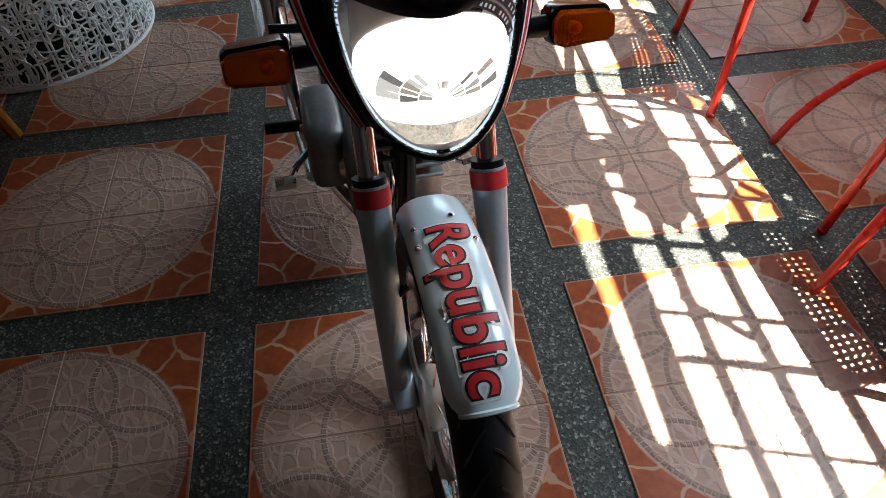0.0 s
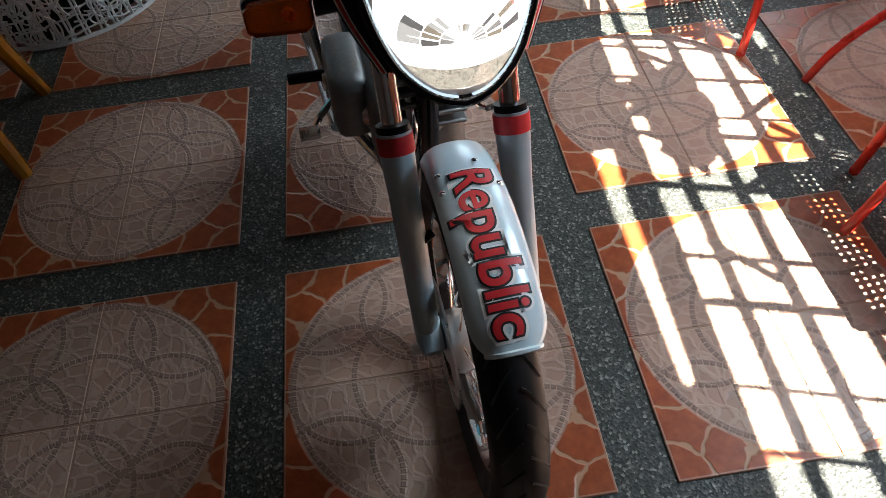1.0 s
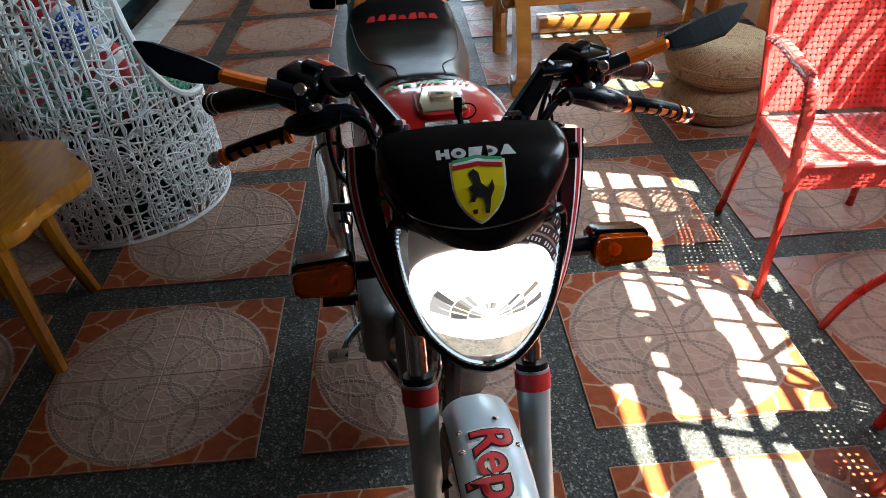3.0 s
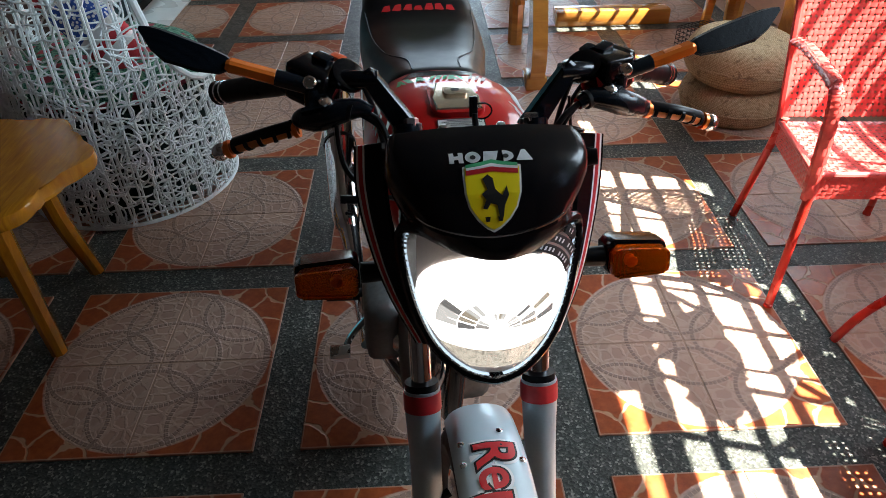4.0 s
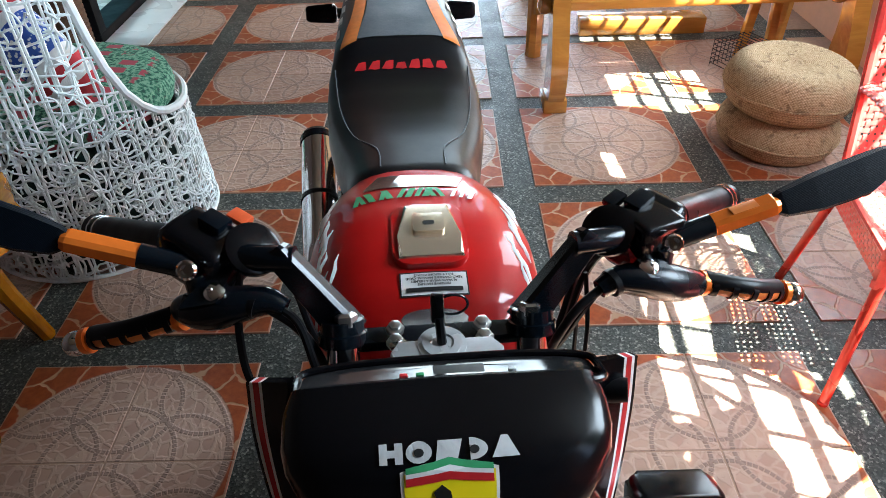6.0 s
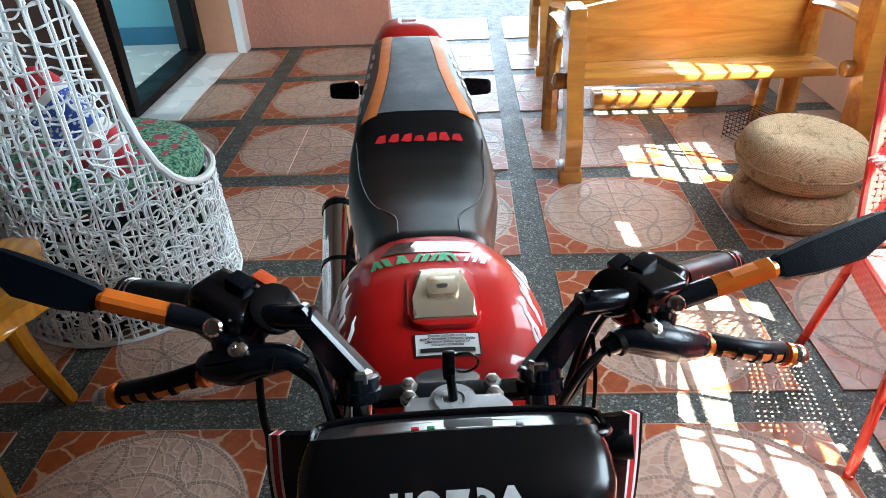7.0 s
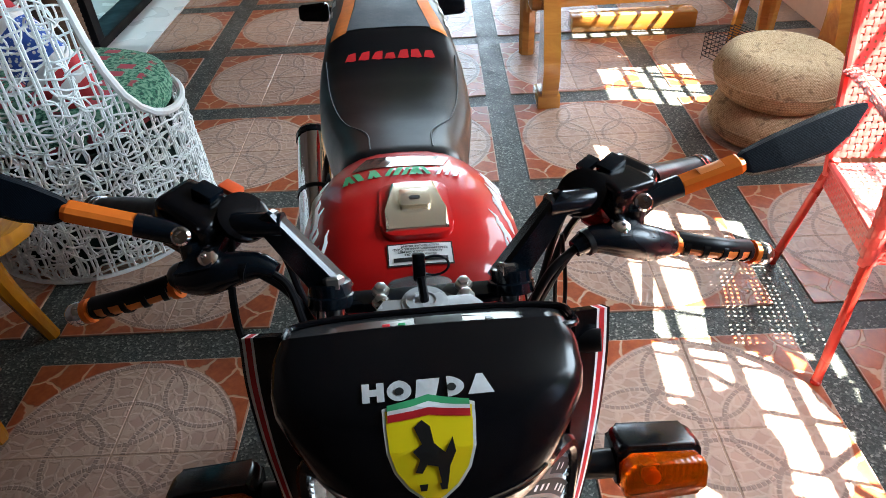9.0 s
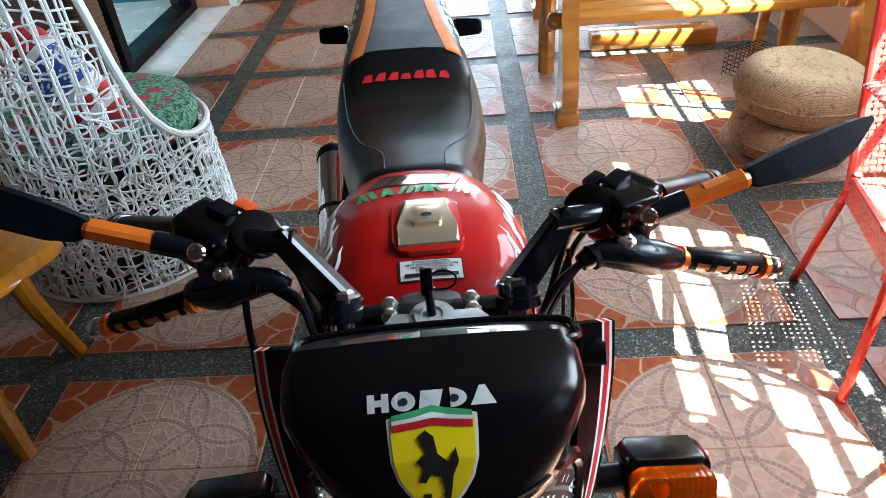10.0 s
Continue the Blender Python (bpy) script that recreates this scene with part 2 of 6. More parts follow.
# ---- shape helpers ----
def part(name, bm, material, parent=None, label="", smooth=True, kind=""):
    """Links a bmesh as ONE mesh object, under a thing or a part where one is given."""
    me = bpy.data.meshes.new(name)
    bmesh.ops.recalc_face_normals(bm, faces=bm.faces)
    bm.to_mesh(me)
    bm.free()
    if smooth:
        me.shade_smooth()
        me.set_sharp_from_angle(angle=radians(38))
    for m in material if isinstance(material, (list, tuple)) else [material]:
        me.materials.append(m)
    ob = new(name, me)
    ob.parent = parent
    return tagged(ob, label, kind=kind)


def thing(name, label, category, m=None, group="", kind=""):
    """An empty at a thing's base."""
    ob = new(name)
    ob.empty_display_size = 0.05
    if m is not None:
        ob.matrix_world = m
    return tagged(ob, label, category, group, kind)


def box(lo, hi, bevel=0.0, seg=2, m=None, bm=None):
    bm = bm or bmesh.new()
    r = bmesh.ops.create_cube(bm, size=1.0)
    vs = r["verts"]
    lo, hi = Vector(lo), Vector(hi)
    for v in vs:
        v.co = Vector([(l + h) / 2 + c * (h - l) for l, h, c in zip(lo, hi, v.co)])
    if bevel:
        es = list({e for v in vs for e in v.link_edges})
        r = bmesh.ops.bevel(bm, geom=es, offset=bevel, segments=seg, profile=0.6, affect="EDGES")
        vs = list({v for v in vs if v.is_valid} | set(r["verts"]))
    if m is not None:
        bmesh.ops.transform(bm, matrix=m, verts=[v for v in vs if v.is_valid])
    return bm


def rings(loops, closed=True, caps=True, bm=None):
    """A skin over rings of equally many points."""
    bm = bm or bmesh.new()
    vv = [[bm.verts.new(p) for p in ring] for ring in loops]
    n = len(vv[0])
    for a, b in zip(vv, vv[1:]):
        for i in range(n if closed else n - 1):
            j = (i + 1) % n
            bm.faces.new((a[i], a[j], b[j], b[i]))
    if caps and closed:
        bm.faces.new(vv[0][::-1])
        bm.faces.new(vv[-1])
    return bm


def spline(pts, steps=6):
    """Catmull-Rom through the points."""
    pts = [Vector(p) for p in pts]
    if len(pts) < 3:
        return pts
    out = []
    q = [pts[0] * 2 - pts[1], *pts, pts[-1] * 2 - pts[-2]]
    for i in range(1, len(q) - 2):
        a, b, c, d = q[i - 1:i + 3]
        for s in range(steps):
            t = s / steps
            out.append(0.5 * (2 * b + (c - a) * t + (2 * a - 5 * b + 4 * c - d) * t * t + (3 * b - a - 3 * c + d) * t ** 3))
    return out + [pts[-1]]


def tube(pts, r, n=10, smooth=0, flat=1.0, up=None, bm=None):
    """A round bar along points; r is one radius or one for each point; flat squashes it across `up`."""
    rs = list(r) if isinstance(r, (list, tuple)) else None
    pts = [Vector(p) for p in pts]
    if smooth:
        if rs:
            w = spline([(x, 0, 0) for x in rs], smooth)
            rs = [p.x for p in w]
        pts = spline(pts, smooth)
    rs = rs or [r] * len(pts)
    loops, side = [], None
    for i, p in enumerate(pts):
        d = (pts[min(i + 1, len(pts) - 1)] - pts[max(i - 1, 0)]).normalized()
        if side is None:
            ref = Vector(up) if up else (Vector((0, 0, 1)) if abs(d.z) < 0.9 else Vector((0, 1, 0)))
            side = d.cross(ref).normalized()
        side = (side - d * side.dot(d)).normalized()
        top = side.cross(d)
        loops.append([p + rs[i] * (math.cos(a) * side + flat * math.sin(a) * top) for a in (2 * math.pi * k / n for k in range(n))])
    return rings(loops, bm=bm)


def lathe(profile, n=24, m=None, bm=None, caps=True):
    """Turned about z: rows of (radius, height)."""
    loops = [[Vector((r * math.cos(2 * math.pi * k / n), r * math.sin(2 * math.pi * k / n), z)) for k in range(n)] for r, z in profile]
    if m is not None:
        loops = [[m @ p for p in l] for l in loops]
    return rings(loops, caps=caps, bm=bm)


def slab(outline, lo, hi, m=None, bm=None, bevel=0.0):
    """A flat outline (x, y) given a thickness along z."""
    own = bmesh.new()
    a = [own.verts.new((x, y, lo)) for x, y in outline]
    b = [own.verts.new((x, y, hi)) for x, y in outline]
    own.faces.new(a[::-1])
    own.faces.new(b)
    for i in range(len(a)):
        j = (i + 1) % len(a)
        own.faces.new((a[i], a[j], b[j], b[i]))
    if bevel:
        es = [e for e in own.edges if abs(e.verts[0].co.z - e.verts[1].co.z) < 1e-6]
        bmesh.ops.bevel(own, geom=es, offset=bevel, segments=2, profile=0.6, affect="EDGES")
    if m is not None:
        own.transform(m)
    if bm is None:
        return own
    return join(bm, own)


def join(bm, other, m=None):
    """Adds another bmesh to bm."""
    if m is not None:
        other.transform(m)
    me = bpy.data.meshes.new("tmp")
    other.to_mesh(me)
    other.free()
    bm.from_mesh(me)
    bpy.data.meshes.remove(me)
    return bm


def axis(p, d, roll=None):
    """A pose at p whose z points along d."""
    return Matrix.Translation(p) @ Vector(d).to_track_quat("Z", "Y").to_matrix().to_4x4()


def rounded(w, h, r, n=5):
    """The outline of a rounded rectangle about the origin."""
    out = []
    for cx, cy, a0 in ((w / 2 - r, h / 2 - r, 0), (-w / 2 + r, h / 2 - r, 90), (-w / 2 + r, -h / 2 + r, 180), (w / 2 - r, -h / 2 + r, 270)):
        for i in range(n + 1):
            a = radians(a0 + 90 * i / n)
            out.append((cx + r * math.cos(a), cy + r * math.sin(a)))
    return out


# ---- the setting: tiled porch ----
PANEL, STRIP = 0.605, 0.105
PITCH = PANEL + STRIP
X_COLS, Y_ROWS = range(-2, 4), range(-2, 8)
floor = part("floor", box((-1.47, -3.2, -0.12), (2.34, 7.2, 0.0)), M_PEBBLE, None, "grey pebble washout floor strips framing patterned tile panels", False, "structure")
tagged(floor, category="floor")

# left wall with the door to the house
wall_left = box((-1.62, -3.2, -0.12), (-1.47, 3.0, 2.75))
box((-1.62, 4.30, -0.12), (-1.47, 4.45, 2.75), bm=wall_left)
box((-1.62, 3.0, 2.15), (-1.47, 4.30, 2.75), bm=wall_left)
tagged(part("wall_left", wall_left, M_BROWNWALL, None, "house wall with a doorway, coloured dark for the shade", False, "structure"), category="wall")
wall_far = box((-1.47, 4.34, -0.12), (-0.10, 4.5, 2.75))
tagged(part("pier", box((-1.47, 4.215, 0.0), (-1.175, 4.338, 2.748)), M_PEACH, None, "peach painted pier beside the doorway", False, "structure"), category="wall")
tagged(part("wall_far", wall_far, M_PINK, None, "rough pink plastered wall beside the doorway", False, "structure"), category="wall")
tagged(part("trim", box((-1.173, 4.205, 0.0), (-1.115, 4.337, 2.3), 0.006), M_MARBLE, None, "pale worn corner trim on the pink wall", False, "structure"), category="trim")
# unseen wall added behind the camera to keep light out
wall_back = box((-1.62, -3.35, -0.12), (2.5, -3.2, 2.75))
wall_back = part("wall_back", wall_back, M_BROWNWALL, None, "unseen dark wall added to close off light behind", False, "structure")
tagged(wall_back, category="wall")
ceiling = part("ceiling", box((-1.62, -3.35, 2.75), (2.453, 7.2, 2.85)), M_CEIL, None, "plain porch ceiling", False, "structure")
tagged(ceiling, category="ceiling")

# unseen beam added to lower the open end and cut its sky light
tagged(part("beam", box((-0.1, 7.0, 2.45), (2.338, 7.15, 2.75)), M_BEAM, None, "unseen dark beam added to cut sky at the open end", False, "structure"), category="beam")

# doorway: sill, black frame, room behind
sill = part("door_sill", box((-1.40, 2.95, 0.0), (-1.155, 4.212, 0.012), 0.003), M_MARBLE, None, "white tiled door sill", False, "structure")
tagged(sill, category="sill")
door_1 = thing("door_1", "black metal door frame of the open doorway", "door", Matrix.Translation((-1.43, 3.6, 0)), kind="structure")
part("frame", box((-0.13, -0.62, 0.0), (0.028, 0.612, 0.055), 0.008), M_BLACKFRAME, door_1, smooth=False)
part("frame", box((-0.06, 0.515, 0.055), (0.03, 0.612, 2.15), 0.004), M_BLACKFRAME, door_1, smooth=False)
part("frame", box((-0.06, -0.62, 0.055), (0.03, -0.54, 2.15), 0.004), M_BLACKFRAME, door_1, smooth=False)
room = box((-3.6, 2.0, -0.02), (-1.562, 4.45, 0.02))
tagged(part("room_floor", room, M_WHITEFLOOR, None, "pale tiled floor of the room inside", False, "structure"), category="floor")
tagged(part("room_wall", box((-3.7, 4.453, 0.0), (-1.5, 4.55, 2.75)), M_TEAL, None, "teal painted wall of the room inside", False, "structure"), category="wall")
tagged(part("room_wall", box((-3.7, 1.9, 0.0), (-3.6, 4.45, 2.75)), M_TEAL, None, "teal painted wall of the room inside", False, "structure"), category="wall")
tagged(part("room_wall", box((-3.6, 1.9, 0.0), (-1.62, 2.0, 2.75)), M_TEAL, None, "teal painted wall of the room inside", False, "structure"), category="wall")
tagged(part("baseboard", box((-3.6, 4.440, 0.02), (-1.622, 4.4515, 0.145)), M_TEALDARK, None, "dark teal painted base of the room wall", False, "structure"), category="baseboard")
tagged(part("room_ceiling", box((-3.7, 1.9, 2.75), (-1.62, 4.55, 2.85)), M_CEIL, None, "ceiling of the room inside", False, "structure"), category="ceiling")

# garden side: low wall, posts and an iron grille
wall_right = box((2.34, -3.2, -0.12), (2.46, 7.2, 0.82))
# unseen solid panels added to limit where sun and sky come in
box((2.34, -1.75, 0.82), (2.46, 0.92, 1.56), bm=wall_right)
box((2.34, -3.0, 0.82), (2.46, -1.75, 2.62), bm=wall_right)
for y in (-3.2, 3.9, 7.0):
    box((2.34, y, 0.82), (2.46, y + 0.2, 2.75), bm=wall_right)
for y0, y1, z0 in ((-3.2, -0.92, 2.62), (-0.24, 7.2, 2.62)):
    box((2.34, y0, z0), (2.46, y1, 2.748), bm=wall_right)
for y0, y1, z0, z1 in ((-1.75, -1.6, 1.56, 2.62), (0.92, 1.14, 0.82, 2.62), (1.14, 1.34, 0.82, 2.10), (1.14, 1.34, 2.50, 2.62), (1.34, 1.42, 0.82, 2.62), (1.42, 1.74, 0.82, 2.62),
                       (1.74, 2.30, 0.82, 1.30), (1.74, 2.30, 2.18, 2.62), (2.30, 2.40, 0.82, 2.62), (2.40, 2.76, 0.82, 1.27), (2.40, 2.76, 2.24, 2.62), (2.76, 3.9, 0.82, 2.62), (4.1, 5.6, 0.82, 2.62)):
    box((2.34, y0, z0), (2.46, y1, z1), bm=wall_right)
# unseen wedges added to shape the sun patch of the last small window
for cheek in ([(2.40, 1.27), (2.61, 1.27), (2.445, 2.24), (2.40, 2.24)], [(2.735, 1.27), (2.76, 1.27), (2.76, 2.24), (2.615, 2.24)]):
    slab(cheek, 2.34, 2.46, Matrix(((0, 0, 1, 0), (1, 0, 0, 0), (0, 1, 0, 0), (0, 0, 0, 1))), bm=wall_right)
tagged(part("wall_right", wall_right, M_PEACH, None, "peach wall with grilled openings on the garden side of the porch", False, "structure"), category="wall")

garden = part("ground", box((-60, -60, -0.4), (60, 60, -0.125)), M_GARDEN, None, "green garden ground round the porch", False, "structure")
tagged(garden, category="ground")

grille = thing("window_grille", "black wrought-iron window grille with bars and scrolls", "grille", Matrix.Translation((2.40, 0, 0)), kind="structure")
Z0, Y0, Y1 = 1.56, -1.6, 0.92


def flat_bar(name, y0, z0, y1, z1, wide, deep=0.010):
    """A straight flat bar between two places in the grille's plane."""
    d = Vector((0, y1 - y0, z1 - z0))
    m = Matrix.Translation((0, y0, z0)) @ d.to_track_quat("Z", "X").to_matrix().to_4x4()
    return part(name, box((-wide / 2, -deep / 2, 0), (wide / 2, deep / 2, d.length), m=m), M_IRON, grille, smooth=False)


# cross bars that run slightly down towards the far end
for k in range(6):
    z = 2.545 - 0.187 * k
    flat_bar("cross_bar", Y0, z + 0.075, Y1, z - 0.115, 0.040 if k else 0.120)
for y, wide in ((-1.54, 0.03), (-1.36, 0.02), (-1.19, 0.03), (-1.03, 0.022), (-0.895, 0.018), (-0.695, 0.062), (-0.57, 0.034), (-0.345, 0.058), (-0.160, 0.048), (-0.085, 0.014), (0.075, 0.036), (0.22, 0.028), (0.40, 0.022), (0.60, 0.022), (0.78, 0.022)):
    flat_bar("upright", y, Z0, y, 2.5, wide)
for y, z, dy in ((-0.62, 2.20, 0.10), (-0.27, 1.98, -0.09), (-0.05, 2.18, 0.08), (0.02, 1.80, -0.10), (0.14, 2.16, 0.09), (-0.20, 1.72, 0.10), (0.27, 1.78, 0.10)):
    flat_bar("slanted_bar", y, z, y + dy, z + 0.18, 0.022)
# the two small windows beside the benches
for z in (1.52, 1.715, 1.905):
    flat_bar("cross_bar", 1.74, z, 2.30, z, 0.024)
flat_bar("upright", 1.905, 1.30, 1.905, 2.18, 0.022)
flat_bar("upright", 2.085, 1.30, 2.085, 2.18, 0.030)
for z in (2.20, 2.36):
    flat_bar("cross_bar", 1.14, z, 1.34, z + 0.02, 0.07)
flat_bar("upright", 1.245, 2.1, 1.245, 2.5, 0.012)
flat_bar("slanted_bar", 2.03, 1.30, 2.05, 1.72, 0.02)
for z in (1.48, 1.66, 1.84, 2.01):
    flat_bar("cross_bar", 2.43, z, 2.74, z, 0.030)
flat_bar("upright", 2.675, 1.27, 2.53, 2.24, 0.02)
rng = random.Random(12)
for k in range(5):
    cy, cz, flip = -0.25 + 0.24 * k + rng.uniform(-0.03, 0.03), 1.55 + 0.2 * (k % 3), rng.choice((-1, 1))
    curl = [(0.0, cy + flip * (0.02 + 0.006 * j) * math.cos(j * 0.55), cz + (0.02 + 0.006 * j) * math.sin(j * 0.55)) for j in range(13)]
    part("scroll", tube(curl, 0.010, 6), M_IRON, grille)
# leaf plates added to the grille to break the sun into uneven patches
leaf = [(0.0, -0.06), (0.022, -0.03), (0.030, 0.0), (0.020, 0.035), (0.0, 0.065), (-0.020, 0.035), (-0.030, 0.0), (-0.022, -0.03)]
for k in range(60):
    if k % 6 == 0:
        my, mz = rng.choice(((-0.10, 2.42), (0.06, 2.34), (0.02, 2.20), (0.16, 2.05), (0.12, 1.75), (-0.02, 1.70), (0.20, 1.62), (-0.16, 2.30)))
    y, z, grow = my + rng.uniform(-0.11, 0.11), mz + rng.uniform(-0.10, 0.10), rng.uniform(0.9, 1.6)
    part("iron_leaf", slab(leaf, -0.003, 0.003, Matrix.Translation((0.004, y, z)) @ Matrix.Rotation(radians(90), 4, "Y") @ Matrix.Rotation(rng.uniform(0, 6.3), 4, "Z") @ Matrix.Scale(grow, 4)), M_IRON, grille)

# hedge in the garden, added this tall to keep low sky off the floor
rng = random.Random(3)
hedge = bmesh.new()
for k in range(15000):
    side = k % 4
    y = rng.uniform(-2.4, 12)
    p = Vector((5.0 + rng.uniform(-0.5, 0.4), y, rng.random() ** 0.8 * (4.6 + 0.30 * math.sin(y * 1.7) + 0.2 * math.sin(y * 4.1))))
    if side == 0:
        p = Vector((rng.uniform(-3, 8), 12.0 + rng.uniform(-0.4, 0.5), p.z * 0.22))
    q = Euler((rng.uniform(0, 6.3), rng.uniform(0, 6.3), rng.uniform(0, 6.3))).to_matrix()
    w, h = rng.uniform(0.07, 0.14), rng.uniform(0.12, 0.24)
    bm_v = [hedge.verts.new(p + q @ Vector(c)) for c in ((-w, 0, 0), (0, -h, 0.02), (w, 0, 0), (0, h, 0.02))]
    hedge.faces.new(bm_v)
tagged(part("hedge", hedge, M_GARDEN, None, "tall green hedge added beyond the porch to block low sky", False, "stuff"), category="hedge")


# ---- woven surfaces ----
def weave(at, nu, nv, wide=0.8, thick=0.0016, bm=None, sub=2):
    """Ribbons over and under one another on the sheet at(u, v) -> (place, normal), u and v from 0 to 1."""
    bm = bm or bmesh.new()
    for along, n, m in ((0, nv, nu), (1, nu, nv)):
        for i in range(n):
            a, b = (i + 0.5 - wide / 2) / n, (i + 0.5 + wide / 2) / n
            prev = None
            for k in range(m * sub + 1):
                t = k / (m * sub)
                lift = thick * math.cos(math.pi * (t * m - 0.5)) * (1 if (i + along) % 2 else -1)
                row = []
                for s in (a, b):
                    p, nn = at(t, s) if along == 0 else at(s, t)
                    row.append(bm.verts.new(p + nn * lift))
                if prev:
                    bm.faces.new((prev[0], prev[1], row[1], row[0]))
                prev = row
    return bm


def sheet(a, b, c, d, bulge=0.0):
    """at(u, v) over the four-sided sheet a b / d c."""
    a, b, c, d = (Vector(p) for p in (a, b, c, d))
    nn = (b - a).cross(d - a).normalized()

    def at(u, v):
        p = a.lerp(b, u).lerp(d.lerp(c, u), v)
        return p + nn * bulge * math.sin(math.pi * u) * math.sin(math.pi * v), nn
    return at


# ---- red woven armchairs ----
def red_chair(feet, arms=True):
    """Faces -y; the origin is on the floor in its middle. feet: the places of the two front and two rear feet."""
    ch = thing("armchair", "red woven plastic armchair with thin steel legs", "chair", group="red chairs")
    fw, bw, fy, by, sz = 0.235, 0.195, -0.150, 0.190, 0.405
    part("seat", weave(sheet((-fw, fy, sz), (fw, fy, sz), (bw, by, sz - 0.015), (-bw, by, sz - 0.015), -0.012), 26, 19, 0.66), M_REDWEAVE, ch, kind="stuff")
    low = sz - 0.072
    part("apron", weave(sheet((-fw, fy - 0.004, low), (fw, fy - 0.004, low), (fw, fy - 0.004, sz), (-fw, fy - 0.004, sz)), 32, 6, 0.84), M_REDWEAVE, ch)
    for s in (-1, 1):
        part("apron", weave(sheet((s * fw, fy, low), (s * bw, by, low - 0.015), (s * bw, by, sz - 0.015), (s * fw, fy, sz)), 24, 6, 0.80), M_REDWEAVE, ch)
        part("rim", tube([(s * fw, fy, sz), (s * bw, by, sz - 0.015)], 0.009, 8), M_REDWEAVE, ch)
    part("rim", tube([(-fw, fy, sz), (fw, fy, sz)], 0.009, 8), M_REDWEAVE, ch)
    tl, tw, tz = 0.285, 0.215, 0.90
    part("backrest", weave(sheet((-bw, by, sz), (bw, by, sz), (tw, tl, tz), (-tw, tl, tz), -0.03), 24, 28, 0.66), M_REDWEAVE, ch, kind="stuff")
    part("back_frame", tube([(-bw, by, sz - 0.05), (-tw, tl, tz - 0.03), (-tw + 0.04, tl + 0.004, tz), (tw - 0.04, tl + 0.004, tz), (tw, tl, tz - 0.03), (bw, by, sz - 0.05)], 0.012, 8), M_REDWEAVE, ch)
    for (x, y), (tx, ty, top) in zip(feet, ((-fw, fy, sz - 0.02), (fw, fy, sz - 0.02), (-bw, by, sz), (bw, by, sz))):
        leg = part("leg", tube([(tx * 0.97, ty * 0.97, top), (x, y, 0.004)], [0.0125, 0.0115], 12), M_REDTUBE, ch)
        part("foot_cap", lathe([(0.009, 0.0), (0.0128, 0.002), (0.0128, 0.014), (0.010, 0.016)], 12, Matrix.Translation((x, y, 0.0))), M_REDTUBE, leg)
    for s in (-1, 1):
        if not arms:
            continue
        sweep = [(s * (bw + 0.004), by + 0.045, 0.625), (s * (fw - 0.022), by - 0.08, 0.640), (s * (fw + 0.006), fy + 0.07, 0.645), (s * (fw + 0.014), fy + 0.010, 0.632), (s * (fw + 0.010), fy - 0.002, 0.56), (s * fw, fy - 0.004, low)]
        path = spline(sweep, 6)

        def along(u, v, path=path):
            k = v * (len(path) - 1)
            i = min(int(k), len(path) - 2)
            p = path[i].lerp(path[i + 1], k - i)
            a = 2 * math.pi * u
            d = (path[i + 1] - path[i]).normalized()
            side = d.cross(Vector((0, 1, 0.3))).normalized()
            nn = (math.cos(a) * side + 0.62 * math.sin(a) * side.cross(d))
            return p + nn * 0.019, nn.normalized()
        arm = part("armrest", tube(path, 0.0165, 10, flat=0.62), M_REDWEAVE, ch)
        part("plait", weave(along, 5, 46, 0.82, 0.0013), M_REDWEAVE, arm, kind="stuff")
    return ch


chair_1 = red_chair([(-0.272, -0.212), (0.272, -0.212), (-0.225, 0.262), (0.225, 0.262)])
chair_1.matrix_world = pose(1.585, 0.725, 0, 0, 0, -4)
chair_2 = red_chair([(-0.246, -0.184), (0.25, -0.20), (-0.20, 0.22), (0.20, 0.22)], False)
tagged(chair_2, "armless red woven plastic chair with a bent brace")
chair_2.matrix_world = pose(1.56, -0.20, 0, 0, 0, -90)
part("leg", tube([(-0.11, -0.150, 0.385), (-0.076, -0.297, 0.004)], [0.0125, 0.0115], 12), M_REDTUBE, chair_2)
part("bent_leg", tube([(-0.590, -0.14, 0.0), (-0.585, -0.10, 0.09), (-0.575, -0.04, 0.17), (-0.565, 0.05, 0.24), (-0.50, 0.14, 0.30), (-0.36, 0.16, 0.35), (-0.22, 0.12, 0.375)], 0.0115, 10, smooth=5), M_REDTUBE, chair_2)


# ---- straw poufs ----
def pouf(r, h):
    prof = [(0.02, 0.0)]
    for i in range(17):
        a = -math.pi / 2 + math.pi * i / 16
        prof.append((r - h * 0.42 + h * 0.42 * math.cos(a), h / 2 + h / 2 * math.sin(a)))
    prof.append((0.02, h - 0.004))
    bm = bmesh.new()
    n = 96
    loops = []
    full = []
    for (ra, za), (rb, zb) in zip(prof, prof[1:]):
        for k in range(4):
            full.append((ra + (rb - ra) * k / 4, za + (zb - za) * k / 4))
    for j, (rr, z) in enumerate(full + [prof[-1]]):
        loops.append([Vector(((rr + 0.001 * math.sin(j * 2.1) * math.cos(k * math.pi)) * math.cos(2 * math.pi * (k + j * 0.35) / n), (rr + 0.001 * math.sin(j * 2.1)) * math.sin(2 * math.pi * (k + j * 0.35) / n), z + 0.0015 * ((k + j) % 2))) for k in range(n)])
    return rings(loops)


